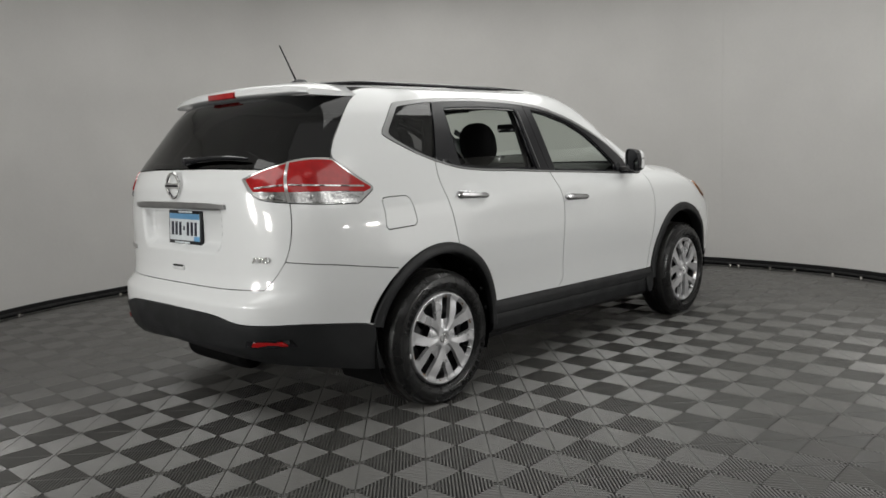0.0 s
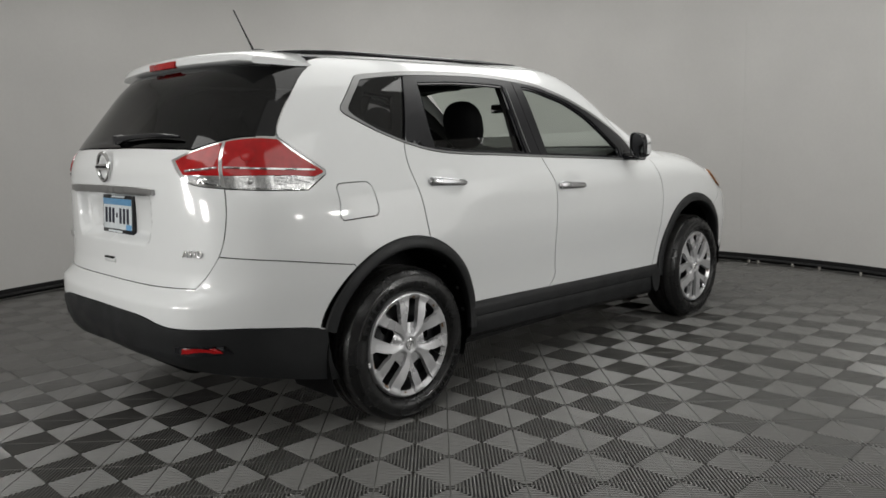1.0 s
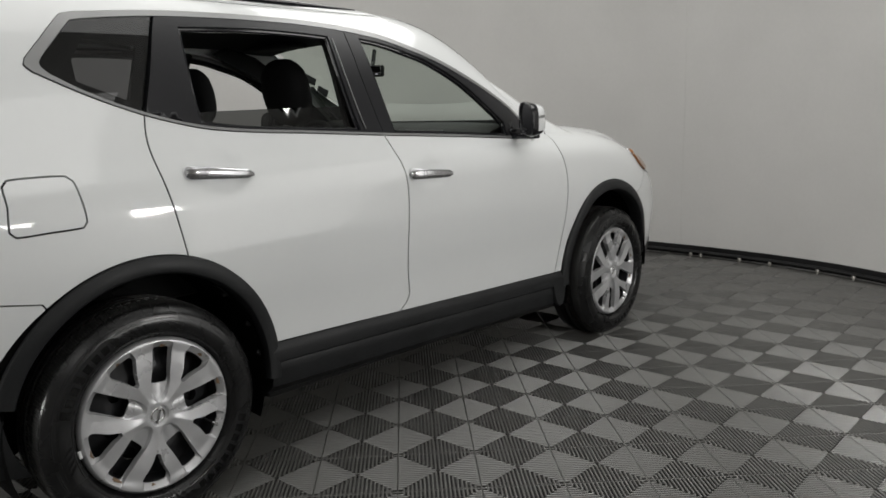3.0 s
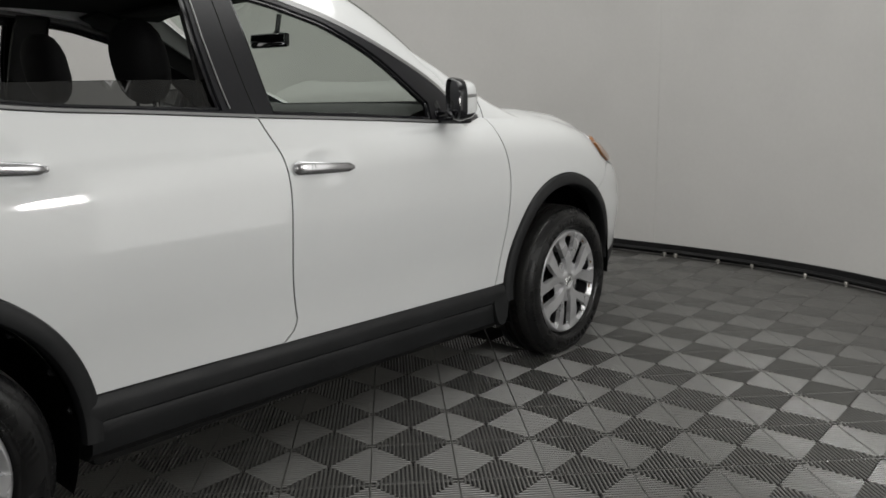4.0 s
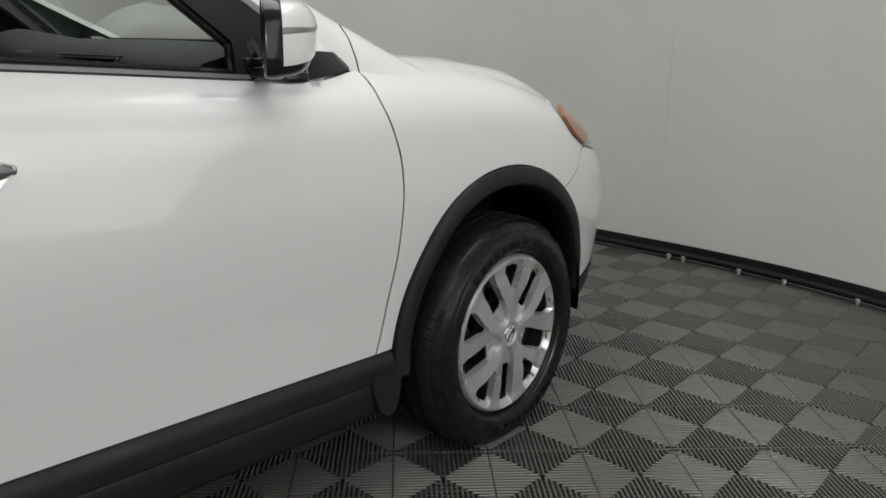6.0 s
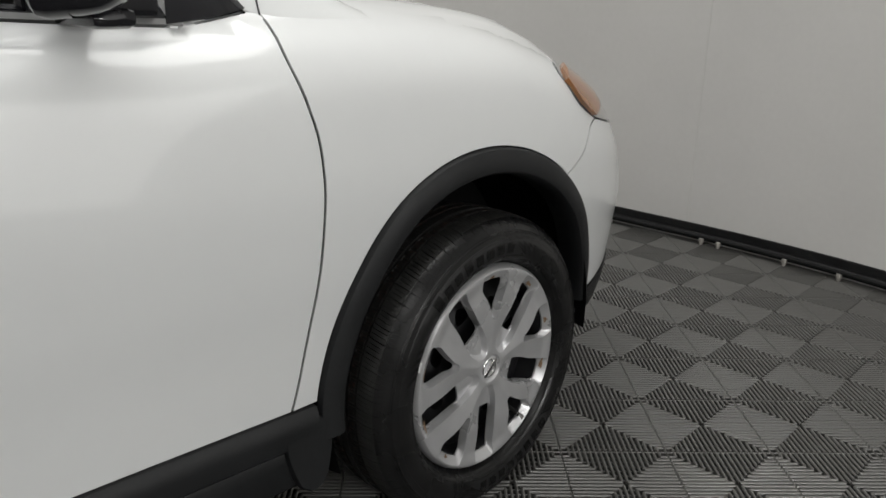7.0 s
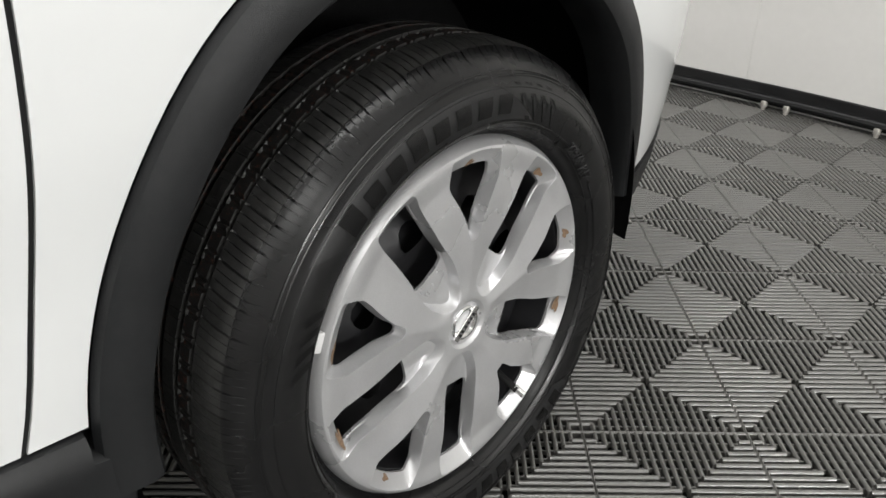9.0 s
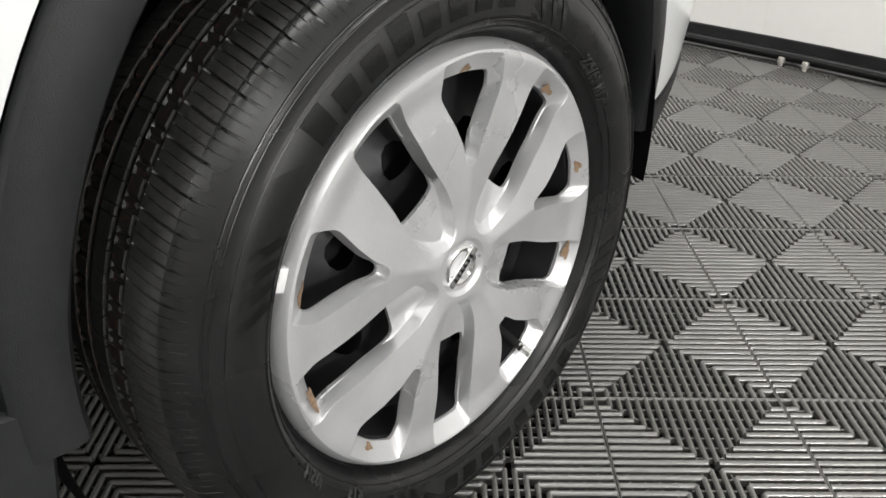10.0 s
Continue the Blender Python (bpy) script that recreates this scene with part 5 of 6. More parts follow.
# one pitch of the tread, millimetres along it and what is cut there (2: groove, 1: fine cut)
PITCH = [(0.0, 0), (0.3, 2), (2.5, 2), (2.9, 0), (6.5, 0), (10.6, 0), (10.8, 1), (11.7, 1), (11.9, 0), (15.8, 0), (20.0, 0), (20.2, 1), (21.1, 1), (21.3, 0), (25.5, 0), (29.4, 0)]
PITCHES = 75
half = [(0.3441, -0.01), (0.3504, -0.018), (0.3547, -0.034), (0.356, -0.045), (0.3571, -0.058), (0.3571, -0.06), (0.3504, -0.0605), (0.3504, -0.0665), (0.3576, -0.067), (0.3578, -0.084), (0.3578, -0.0845), (0.3504, -0.085), (0.3504, -0.0935), (0.358, -0.094), (0.358, -0.105)]
tread = half + [(r, -0.210 - x) for r, x in half[::-1]]
outline = SIDEWALL[:-1] + tread + [(r, -0.210 - x) for r, x in SIDEWALL[::-1][1:]]
first = len(SIDEWALL) - 1


def tyre_mesh():
    verts, faces, mats = [], [], []
    n = len(outline)
    angles = [(2 * math.pi * (k + mm / 30.3) / PITCHES, cut) for k in range(PITCHES) for mm, cut in PITCH]
    steps = len(angles)
    for k, (a, cut) in enumerate(angles):
        for i, (r, x) in enumerate(outline):
            j = i - first
            m = min(j, len(tread) - 1 - j)
            lean = 0.4 * max(-0.05, max(x, -0.21 - x) + 0.010) if m >= 0 else 0.0
            if 0 <= m <= 4:
                r -= {0: 0.0, 1: (0.0006, 0.0020, 0.003, 0.003, 0.003)[m], 2: (0.0016, 0.0040, 0.006, 0.006, 0.006)[m]}[cut]
            elif m in (8, 9) and angles[(k + 7) % steps][1] == 1:
                r -= 0.003
            elif m in (13, 14) and cut == 1:
                r -= 0.003
            verts.append((x, r * math.cos(a + lean), r * math.sin(a + lean)))
    for k in range(steps):
        b = (k + 1) % steps
        for i in range(n - 1):
            faces.append((k * n + i, b * n + i, b * n + i + 1, k * n + i + 1))
            j = i - first
            m = min(j, len(tread) - 2 - j)
            mats.append(0 if m < 1 else (2 if m in (5, 6, 8, 10, 11) else 1))
    me = bpy.data.meshes.new("tyre")
    me.from_pydata(verts, [], faces)
    for m in (M_RUBBER, M_TREAD, M_RUSTY):
        me.materials.append(m)
    me.polygons.foreach_set("material_index", mats)
    bm = bmesh.new()
    bm.from_mesh(me)
    bmesh.ops.recalc_face_normals(bm, faces=bm.faces)
    for f in bm.faces:
        f.smooth = True
    for e in bm.edges:
        if len(e.link_faces) == 2 and e.calc_face_angle(0) > radians(28):
            e.smooth = False
    bm.to_mesh(me)
    bm.free()
    return me


CAP_NET = [(r * math.cos(2 * math.pi * k / n), r * math.sin(2 * math.pi * k / n)) for r in [0.003 + 0.0045 * i for i in range(54)] for n in [max(6, int(2 * math.pi * r / 0.0040))] for k in range(n)]


def build_wheel():
    bm = bmesh.new()      # black steel wheel with round holes
    outer = arc(0, 0, 0.212, 0, 354, 59)
    holes = [arc(0.138 * math.cos(radians(22.5 + 45 * k)), 0.138 * math.sin(radians(22.5 + 45 * k)), 0.021, 0, 330, 11) for k in range(8)]
    v2, tris = triangulated(outer, holes, 0.02)

    def dish(r):
        return -0.062 + 0.014 * ease((r - 0.10) / 0.03) * ease((0.175 - r) / 0.03) - 0.01 * ease((r - 0.18) / 0.02)

    vs = [bm.verts.new((dish(p.length), p.x, p.y)) for p in v2]
    for t in tris:
        bm.faces.new([vs[i] for i in t])
    add_lathe(bm, [(0.212, -0.075), (0.214, -0.02), (0.229, -0.018), (0.2315, -0.015)], 60, (0, 0, 0), "x")
    add_lathe(bm, [(0.212, -0.075), (0.197, -0.090), (0.197, -0.19)], 60, (0, 0, 0), "x")
    bmesh.ops.recalc_face_normals(bm, faces=bm.faces)
    wheel = finish("wheel", bm, M_STEEL)
    tagged(wheel, label="wheel with silver ten-spoke cover on black steel")
    bm = bmesh.new()      # brake drum and hub in the shade behind the holes
    add_lathe(bm, [(0.001, -0.085), (0.150, -0.085), (0.160, -0.095), (0.160, -0.15)], 40, (0, 0, 0), "x")
    part("brake_disc", bm, M_STEEL, wheel)
    tyre = new("tyre", tyre_mesh())
    tyre.parent = wheel
    tagged(tyre, label="black all-season tyre, dusty tread")
    cap = build_cover(wheel)
    bm = bmesh.new()
    add_lathe(bm, [(0.0175, 0.0), (0.0200, 0.0030), (0.0225, 0.0036), (0.0245, 0.0018), (0.0250, -0.002)], 30, (-0.006, 0, 0), "x")
    add_box(bm, (-0.006, -0.027, -0.0055), (-0.0005, 0.027, 0.0055), 0.0015, Matrix.Rotation(radians(42), 4, "X"))
    part("cover_badge", bm, M_CHROME, cap)
    bm = bmesh.new()
    for k in range(6):
        add_box(bm, (-0.001, -0.019 + 0.0066 * k, -0.003), (0.0004, -0.0155 + 0.0066 * k, 0.003), 0.0003, Matrix.Rotation(radians(42), 4, "X"))
    part("badge_mark", bm, M_FRAME, cap)
    for a, r, w in ((165, 0.2195, 0.026), (198, 0.2190, 0.042), (89, 0.2195, 0.014), (50, 0.2190, 0.020), (343, 0.2200, 0.026), (14, 0.2220, 0.016), (230, 0.2210, 0.012)):
        bm = bmesh.new()
        loop = []
        for k in range(15):
            q = 2 * math.pi * k / 15
            rr = 1 + 0.28 * math.sin(3 * q + a) + 0.15 * math.sin(5 * q + 2 * a)
            rad, ang = r + 0.0042 * rr * math.cos(q), radians(a) + w * 0.5 * rr * math.sin(q) / r
            loop.append(bm.verts.new((shelf_x(rad) + 0.0004, rad * math.cos(ang), rad * math.sin(ang))))
        bm.faces.new(loop)
        part("dirt_patch", bm, M_ORANGEDIRT, cap)
    bm = bmesh.new()      # valve
    add_tube(bm, [(-0.035, 0.108, -0.149), (-0.010, 0.113, -0.162), (0.002, 0.115, -0.168)], 0.0055, 10)
    part("valve_stem", bm, M_DARK, wheel)
    bm = bmesh.new()
    add_tube(bm, [(-0.004, 0.1145, -0.165), (0.010, 0.121, -0.175)], 0.0062, 10)
    part("valve_cap", bm, M_CHROME, wheel)
    bm = bmesh.new()      # balance weight
    add_box(bm, (-0.004, -0.006, -0.012), (0.004, 0.004, 0.012), 0.002)
    wt = part("balance_weight", bm, M_WHITESTICKER, wheel)
    wt.location = (-0.004, 0.2500 * math.cos(radians(160)), 0.2500 * math.sin(radians(160)))
    wt.rotation_euler = (radians(160), 0, 0)
    for r, thick in ((0.3262, 0.0013), (0.3218, 0.001), (0.3088, 0.0007), (0.2672, 0.001), (0.2599, 0.0009)):
        bm = bmesh.new()
        add_tube(bm, [(sidewall_x(r), r * math.cos(2 * math.pi * k / 120), r * math.sin(2 * math.pi * k / 120)) for k in range(120)], thick, 6, closed=True)
        part("sidewall_rib", bm, M_RUBBER, tyre)
    # markings on the sidewall
    bent_letters("225/65 R17", 0.2623, 40, 0.017, M_BAND, tyre, depth=0.0013, x_at=0.0008)
    bent_letters("102H", 0.2623, 211, 0.017, M_BAND, tyre, depth=0.0013, x_at=0.0008)
    bent_letters("R17", 0.2623, 228, 0.017, M_BAND, tyre, depth=0.0013, x_at=0.0008)
    for start in (139, 319):      # dull bands behind the maker's name
        bm = bmesh.new()
        rows = []
        for j in range(8):
            r = 0.2715 + 0.0405 * j / 7
            rows.append([bm.verts.new((sidewall_x(r) + 0.0005, r * math.cos(a), r * math.sin(a))) for a in [radians(start + 9.0 * (j / 7 - 0.5) - 64.0 * k / 40 * (1 - 0.10 * j / 7)) for k in range(41)]])
        for p, q in zip(rows, rows[1:]):
            for i in range(40):
                bm.faces.new((p[i], p[i + 1], q[i + 1], q[i]))
        bmesh.ops.solidify(bm, geom=bm.faces[:], thickness=0.0006)
        part("sidewall_band", bm, M_BAND, tyre)
    for k in range(8):
        for start in (134, 314):
            bm = bmesh.new()
            w, h0, h1 = 4.6, 0.279, (0.308 if k in (0, 3) else 0.302)
            a0 = start - 6.9 * k
            rows = []
            for r in (h0, (h0 + h1) / 2, h1):
                rows.append([bm.verts.new((sidewall_x(r) + 0.0018, r * math.cos(radians(a0 - w * i / 4)), r * math.sin(radians(a0 - w * i / 4)))) for i in range(5)])
            for p, q in zip(rows, rows[1:]):
                for i in range(4):
                    bm.faces.new((p[i], p[i + 1], q[i + 1], q[i]))
            bmesh.ops.solidify(bm, geom=bm.faces[:], thickness=0.0010)
            part("name_bar", bm, M_MARK, tyre)
    for start in (150, 60, 330, 240):
        bm = bmesh.new()
        for k in range(4):
            a0 = start + 4.0 * k
            rows = [[bm.verts.new((sidewall_x(r) + 0.0009, r * math.cos(radians(a0 + off + dd)), r * math.sin(radians(a0 + off + dd)))) for dd in (0, 2.0)] for r, off in ((0.2706, 0), (0.2928, 3), (0.3141, 6))]
            for p, q in zip(rows, rows[1:]):
                bm.faces.new((p[0], p[1], q[1], q[0]))
        bmesh.ops.solidify(bm, geom=bm.faces[:], thickness=0.001)
        part("sidewall_flash", bm, M_RUBBER, tyre)
    return wheel


def copy_under(ob, parent, m):
    made = copy_thing(ob, m)
    made.parent = parent
    made.matrix_basis = m
    return made


wheel = build_wheel()
wheel.parent = car
wheel.matrix_basis = pose(0.905, 2.7085, 0.342, 0, 0, 2.2)
wheels = [wheel, copy_under(wheel, car, pose(0.911, 0.004, 0.345, 30.5)),
          copy_under(wheel, car, pose(-0.885, 2.7085, 0.342, 40, 0, 182.2)), copy_under(wheel, car, pose(-0.895, 0.004, 0.345, 75, 0, 180))]
bpy.context.view_layer.update()
for w in wheels:      # tyres sag to the floor under the car's weight
    for child in w.children:
        if child.name.startswith("tyre"):
            child.data = child.data.copy()
            there = child.matrix_world.copy()
            back = there.inverted()
            for v in child.data.vertices:
                p = there @ v.co
                if p.z < 0.0006:
                    p.z = 0.0006
                    v.co = back @ p

# ---- cabin ----
bm = bmesh.new()
add_box(bm, (-0.78, 0.47, 0.34), (0.78, 2.15, 0.40), 0.02)
add_box(bm, (-0.52, -0.72, 0.345), (0.52, 0.48, 0.405), 0.02)
part("cabin_floor", bm, M_CABIN, car)
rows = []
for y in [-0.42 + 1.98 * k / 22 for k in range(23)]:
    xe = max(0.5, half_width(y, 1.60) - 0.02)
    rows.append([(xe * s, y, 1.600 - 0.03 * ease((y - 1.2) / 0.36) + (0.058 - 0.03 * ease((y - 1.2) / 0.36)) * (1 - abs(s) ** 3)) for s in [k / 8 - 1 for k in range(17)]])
sheet("headliner", rows, M_LINING, car, "grey cloth headliner, coloured darker to stand for the cabin's shade")
for sd in (1, -1):
    INNER = ring(line([(0.05, 1.16), (0.3, 1.17), (1.0, 1.15), (1.9, 1.10), (2.05, 1.09)], 0.08), line([(2.05, 1.09), (2.05, 0.42), (0.56, 0.42), (0.50, 0.80), (0.05, 0.93), (0.05, 1.16)], 0.15))
    panel("door_lining", INNER, M_CABIN, car, sd, gap=0, lift=-0.075, depth=0.03, grid=0.09)
    LEDGE = ring(curve([(u, z + 0.004) for u, z in BELT_LINE[2:]], 0.06), [(u, z - 0.04) for u, z in curve(BELT_LINE[2:], 0.06)][::-1])
    panel("window_ledge", LEDGE, M_CABIN, car, sd, gap=0, lift=-0.050, depth=0.03, grid=0.06)
    PILLAR_C = ring(line([(-0.60, 1.29), (-0.30, 1.28), (-0.05, 1.30), (0.17, 1.20), (0.20, 1.40), (0.16, 1.58), (0.05, 1.60), (-0.40, 1.62), (-0.56, 1.54)], 0.06))
    HOLE_Q = ring(line([(-0.17, 1.45), (-0.14, 1.385), (0.04, 1.325), (0.04, 1.50), (-0.15, 1.52)], 0.03))
    panel("rear_pillar_lining", PILLAR_C, M_CABIN, car, sd, gap=0, lift=-0.045, depth=0.02, grid=0.06, holes=[HOLE_Q])
    PILLAR_A = ring(line([(1.20, 1.60), (1.55, 1.46), (1.78, 1.345), (2.0, 1.22), (2.06, 1.12), (2.18, 1.14), (1.98, 1.29), (1.74, 1.45), (1.48, 1.585), (1.28, 1.64)], 0.05))
    panel("front_pillar_lining", PILLAR_A, M_CABIN, car, sd, gap=0, lift=-0.035, depth=0.02, grid=0.05)
    PILLAR_B = ring(line([(0.90, 1.60), (0.93, 1.16), (1.10, 1.15), (1.05, 1.60)], 0.05))
    panel("middle_pillar_lining", PILLAR_B, M_CABIN, car, sd, gap=0, lift=-0.045, depth=0.02, grid=0.05)
# dashboard
bm = bmesh.new()
prof = [(2.30, 1.10), (2.16, 1.178), (2.02, 1.190), (1.86, 1.182), (1.78, 1.162), (1.745, 1.135), (1.735, 1.10), (1.70, 1.02), (1.70, 0.92), (1.76, 0.74), (1.84, 0.60), (2.30, 0.60)]
cols = []
for k in range(17):
    x = -0.76 + 1.52 * k / 16
    dip = 0.016 * (abs(x) / 0.76) ** 4
    hood = 0.035 * math.exp(-(((x + 0.38) / 0.17) ** 4))
    cols.append([bm.verts.new((x, y + (0.04 * (x / 0.76) ** 2 if y < 2 else -0.06 * (x / 0.76) ** 2), z - dip + (hood if 1.7 < y < 2.0 and z > 1.12 else 0))) for y, z in prof])
for a, b in zip(cols, cols[1:]):
    for i in range(len(prof)):
        j = (i + 1) % len(prof)
        bm.faces.new((a[i], a[j], b[j], b[i]))
bm.faces.new(cols[0])
bm.faces.new(cols[-1])
bmesh.ops.recalc_face_normals(bm, faces=bm.faces)
dash = part("dashboard", bm, M_CABIN, car, angle=50)
for x, reach in ((0.33, 0.155), (-0.60, 0.075), (-0.10, 0.075)):
    bm = bmesh.new()
    add_tube(bm, [(x + reach * c, 1.748 + 0.012 * (s + 1), 1.132 + 0.022 * s) for c, s in ((-1, -1), (0.75, -1), (1.1, 1), (-1, 1))], 0.0028, 6, closed=True)
    vent = part("vent_rim", bm, M_SATIN, dash)
    for k in range(3):
        bm = bmesh.new()
        add_box(bm, (x - reach * 0.95, 1.748 + 0.006 * k, 1.118 + 0.014 * k), (x + reach * 0.8, 1.765 + 0.006 * k, 1.121 + 0.014 * k), 0.001)
        part("vent_slat", bm, M_FRAME, vent)
bm = bmesh.new()
ringpts = [(0.19 * math.cos(2 * math.pi * k / 40), 0.19 * math.sin(2 * math.pi * k / 40), 0) for k in range(40)]
add_tube(bm, ringpts, 0.016, 10, closed=True)
add_lathe(bm, [(0.001, 0.02), (0.06, 0.018), (0.075, 0.0), (0.06, -0.03), (0.001, -0.05)], 20, (0, 0, 0), "z")
for a in (0, 180, 270):
    add_tube(bm, [(0.06 * math.cos(radians(a)), 0.06 * math.sin(radians(a)), 0), (0.18 * math.cos(radians(a)), 0.18 * math.sin(radians(a)), 0)], 0.016, 8)
wheel_rim = part("steering_wheel", bm, M_CABIN, car)
wheel_rim.matrix_basis = pose(-0.38, 1.62, 1.03, 65, 0, 0)
bm = bmesh.new()
add_box(bm, (-0.100, -0.016, -0.030), (0.100, 0.016, 0.030), 0.012)
rear_mirror = part("inside_mirror", bm, M_GLOSSBLACK, car)
rear_mirror.matrix_basis = pose(0.0, 1.745, 1.462, -6, 0, 14)
bm = bmesh.new()
add_box(bm, (-0.092, -0.0185, -0.024), (0.092, -0.0155, 0.024), 0.001)
part("mirror_pane", bm, M_MIRROR, rear_mirror)
bm = bmesh.new()
add_tube(bm, [(0, 0.012, 0.01), (0, 0.05, 0.05), (0, 0.06, 0.12)], 0.011, 8)
part("mirror_stalk", bm, M_GLOSSBLACK, rear_mirror)
for sd in (1, -1):
    bm = bmesh.new()
    add_box(bm, (sd * 0.17, 1.36, 1.585), (sd * 0.56, 1.50, 1.605), 0.009, Matrix.Identity(4))
    part("sun_visor", bm, M_LINING, car)


def add_pad(bm, centre, size, power=2.6, m=Matrix.Identity(4)):
    """A cushion: a rounded block."""
    made = bmesh.ops.create_icosphere(bm, subdivisions=3, radius=1.0)["verts"]
    for v in made:
        c = v.co
        n = (abs(c.x) ** power + abs(c.y) ** power + abs(c.z) ** power) ** (1 / power)
        v.co = m @ (Vector(centre) + Vector((c.x / n * size[0], c.y / n * size[1], c.z / n * size[2])))


for x in (0.37, -0.37):
    seat = new("front_seat")
    seat.parent = car
    seat.location = (x, 0, 0)
    bm = bmesh.new()
    add_pad(bm, (0, 1.22, 0.68), (0.25, 0.27, 0.10), 3.5)
    part("cushion", bm, M_SEAT, seat)
    bm = bmesh.new()
    add_pad(bm, (0, 0, 0.25), (0.245, 0.085, 0.30), 3.2, Matrix.Translation((0, 1.08, 0.64)) @ Matrix.Rotation(radians(14), 4, "X"))
    part("backrest", bm, M_SEAT, seat)
    bm = bmesh.new()
    add_pad(bm, (0, 0, 0.0), (0.140, 0.060, 0.138), 2.5, Matrix.Translation((0, 0.950, 1.345)) @ Matrix.Rotation(radians(10), 4, "X"))
    part("headrest", bm, M_SEAT, seat)
    for dx in (-0.055, 0.055):
        bm = bmesh.new()
        add_tube(bm, [(dx, 0.965, 1.12), (dx, 0.955, 1.30)], 0.006, 8)
        part("headrest_post", bm, M_CHROME, seat)
bench = new("rear_bench")
bench.parent = car
bm = bmesh.new()
add_pad(bm, (0, 0.26, 0.70), (0.62, 0.26, 0.11), 5)
part("cushion", bm, M_SEAT, bench)
bm = bmesh.new()
add_pad(bm, (0, 0, 0.28), (0.62, 0.08, 0.31), 5, Matrix.Translation((0, 0.06, 0.68)) @ Matrix.Rotation(radians(16), 4, "X"))
part("backrest", bm, M_SEAT, bench)
for x in (0.38, -0.38):
    bm = bmesh.new()
    add_pad(bm, (0, 0, 0), (0.125, 0.05, 0.075), 2.8, Matrix.Translation((x, -0.09, 1.335)))
    part("headrest", bm, M_SEAT, bench)
for y, z in ((1.847, 1.447), (1.934, 1.380)):
    bm = bmesh.new()
    add_box(bm, (-0.002, -0.040, -0.022), (0.002, 0.040, 0.022), 0.001, Matrix.Translation((-0.62, y, z)) @ Matrix.Rotation(radians(-22), 4, "X"))
    part("screen_sticker", bm, M_FRAME, car)


# ---- floor: ribbed clip-together tiles ----
TILE, TURN, RIBS = 0.2836, radians(45.71), 20
TILE_AT = Vector((1.334, 1.398, 0))
U = Vector((math.cos(TURN), math.sin(TURN), 0))
V = Vector((math.sin(TURN), -math.cos(TURN), 0))


RIB = ((-0.45, 0.0, 1.0), (-1.0, 0.0, 0.0), (-1.0, 0.0, 0.0), (-0.72, 0.70, 0.0), (0.0, 1.0, 0.0), (0.72, 0.70, 0.0), (1.0, 0.0, 0.0), (1.0, 0.0, 0.0), (0.45, 0.0, 1.0))      # across, round of the top, foot


def add_bar(verts, faces, a, b, wide, top, low):
    """A rib with sloping flanks from a to b, in plan, with its top at the given height."""
    (ax, ay), (bx, by) = a, b
    n = math.hypot(bx - ax, by - ay)
    if n < 0.004:
        return
    px, py = -(by - ay) / n * wide / 2, (bx - ax) / n * wide / 2
    k = len(verts)
    for x, y in (a, b):
        for s, round_top, foot in RIB:
            verts.append((x + s * px, y + s * py, low if foot else top - wide / 2 * (1 - round_top)))
    for i in (0, 2, 3, 4, 5, 7):
        faces.append((k + i, k + i + 1, k + 10 + i, k + 9 + i))
    for first in (k, k + 9):
        c = len(verts)
        verts.extend(verts[first + i] for i in (0, 2, 3, 4, 5, 6, 8))
        faces.append(tuple(range(c, c + 7)))


def tile_shape():
    """One tile about its centre: four fields of ribs that meet along its diagonals, a rim and low cross bars."""
    verts, faces, h = [], [], TILE / 2 - 0.0005
    for q in range(4):
        c, s = (1, 0, -1, 0)[q], (0, 1, 0, -1)[q]

        def turned(along, out):
            return (along * c - out * s, along * s + out * c)

        for k in range(RIBS):
            a = (k - (RIBS - 1) / 2) * TILE / RIBS
            add_bar(verts, faces, turned(a, max(abs(a), 0.003) + 0.0006), turned(a, h - 0.0022), 0.0077, 0.0, -0.018)
        add_bar(verts, faces, turned(-h, h - 0.0012), turned(h, h - 0.0012), 0.0024, -0.0022, -0.018)
        for k in range(1, 7):
            o = h * k / 7
            add_bar(verts, faces, turned(-o, o), turned(o, o), 0.0028, -0.0070, -0.018)
    return verts, faces


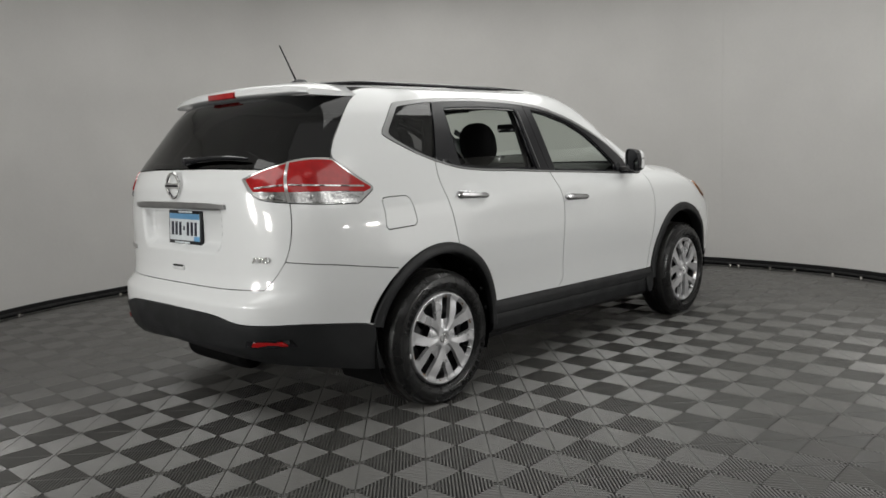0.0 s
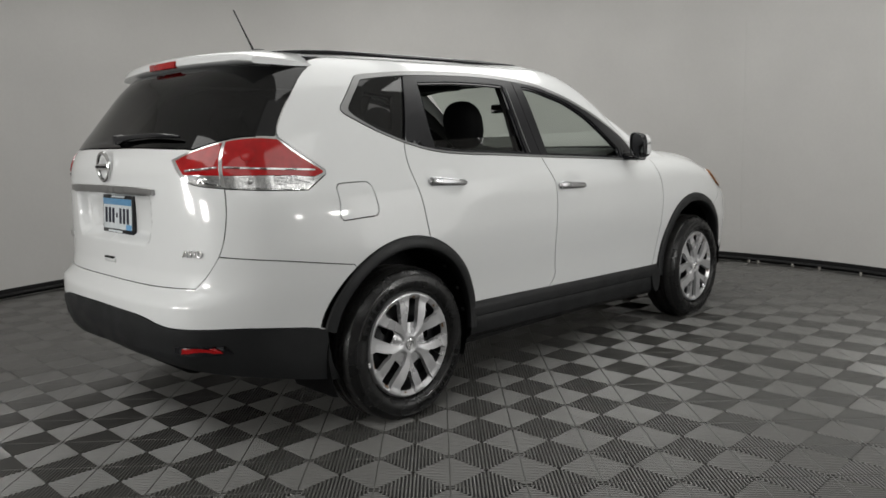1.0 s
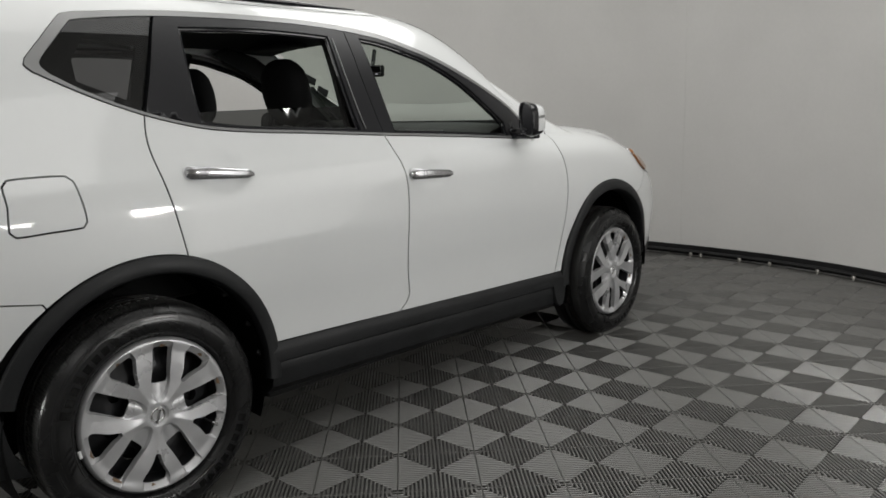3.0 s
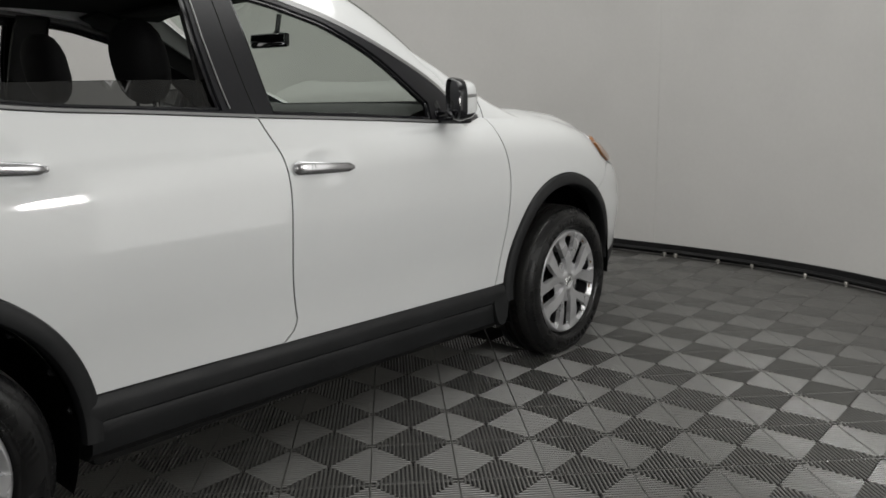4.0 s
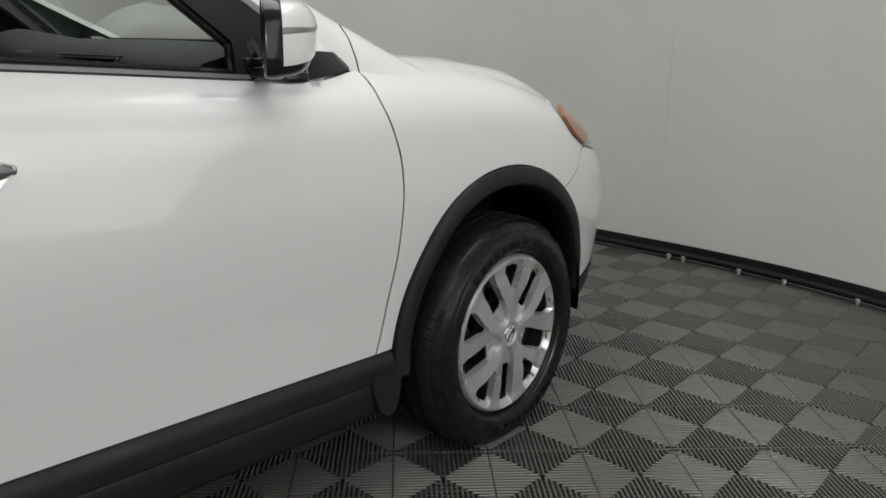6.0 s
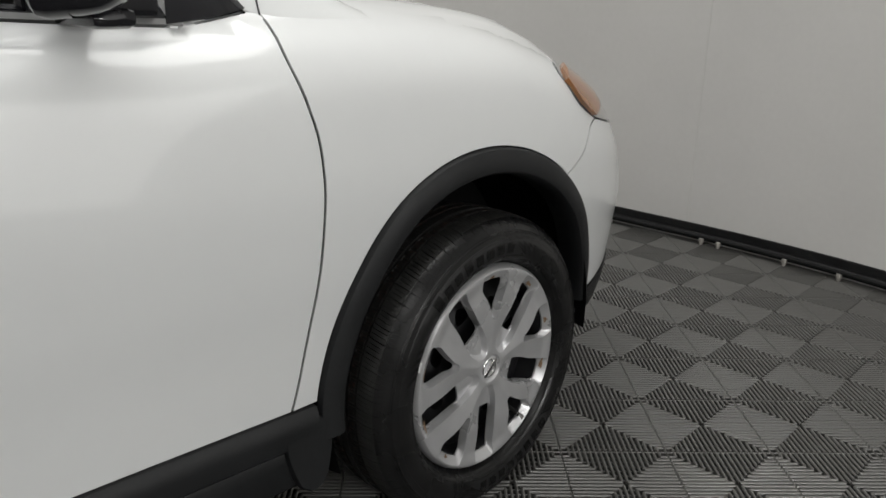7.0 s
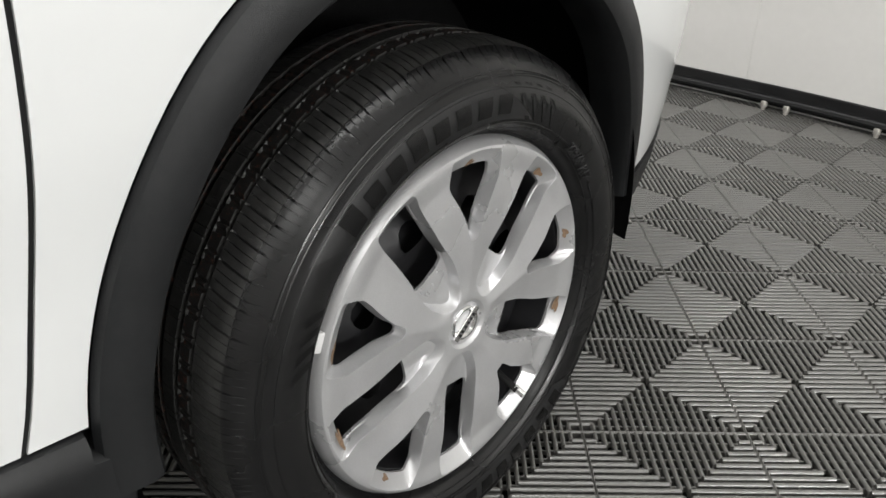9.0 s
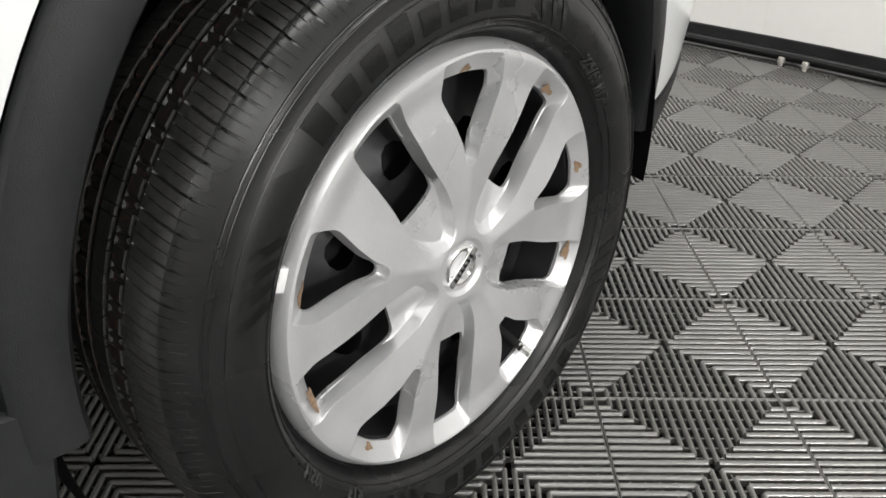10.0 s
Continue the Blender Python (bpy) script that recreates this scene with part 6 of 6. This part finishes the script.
tile_v, tile_f = tile_shape()
tile_mesh = bpy.data.meshes.new("floor_tile")
tile_mesh.from_pydata(tile_v, [], tile_f)
tile_mesh.materials.append(M_TILE)
tile_mesh.polygons.foreach_set("use_smooth", [len(f) == 4 for f in tile_f])
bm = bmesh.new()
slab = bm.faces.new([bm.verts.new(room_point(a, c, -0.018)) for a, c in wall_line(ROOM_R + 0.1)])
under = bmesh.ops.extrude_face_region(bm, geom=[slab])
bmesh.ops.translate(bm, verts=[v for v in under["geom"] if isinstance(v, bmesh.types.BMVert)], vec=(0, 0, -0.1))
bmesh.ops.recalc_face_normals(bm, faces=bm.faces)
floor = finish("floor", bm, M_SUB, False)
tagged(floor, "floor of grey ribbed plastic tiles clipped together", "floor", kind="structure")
places = []
for i in range(-40, 41):
    for j in range(-40, 41):
        p = TILE_AT + U * TILE * (i + 0.5) + V * TILE * (j + 0.5)
        d = p - ROOM
        along, across = d.dot(OUT), d.dot(SIDE)
        inside = abs(across) < ROOM_R + 0.1 and along < ROOM_BACK + 0.1 and (along > 0 or math.hypot(along, across) < ROOM_R + 0.1)
        if inside:
            places.append(((p - Vector((1.75, 2.3, 0))).length, p))
places.sort(key=lambda e: e[0])
turn = Matrix.Rotation(TURN, 4, "Z")
for d, p in places[:300]:
    piece = new("tile", tile_mesh)
    piece.matrix_world = Matrix.Translation(p) @ turn
    piece.parent = floor
v0, q0 = np.array(tile_v), np.array([face for face in tile_f if len(face) == 4])
rot = np.array(turn.to_3x3())
v0 = v0 @ rot.T
rest = np.array([tuple(p) for d, p in places[300:]])
all_v = (v0[None] + rest[:, None]).reshape(-1, 3)
all_q = (q0[None] + (np.arange(len(rest)) * len(v0))[:, None, None]).reshape(-1, 4)
far_mesh = bpy.data.meshes.new("tiles")
far_mesh.vertices.add(len(all_v))
far_mesh.vertices.foreach_set("co", all_v.astype(np.float32).ravel())
far_mesh.loops.add(len(all_q) * 4)
far_mesh.loops.foreach_set("vertex_index", all_q.astype(np.int32).ravel())
far_mesh.polygons.add(len(all_q))
far_mesh.polygons.foreach_set("loop_start", np.arange(len(all_q), dtype=np.int32) * 4)
far_mesh.polygons.foreach_set("use_smooth", np.ones(len(all_q), dtype=bool))
far_mesh.update(calc_edges=True)
far_mesh.materials.append(M_TILE)
far_tiles = new("tiles", far_mesh)
far_tiles.parent = floor
tagged(far_tiles, kind="stuff")
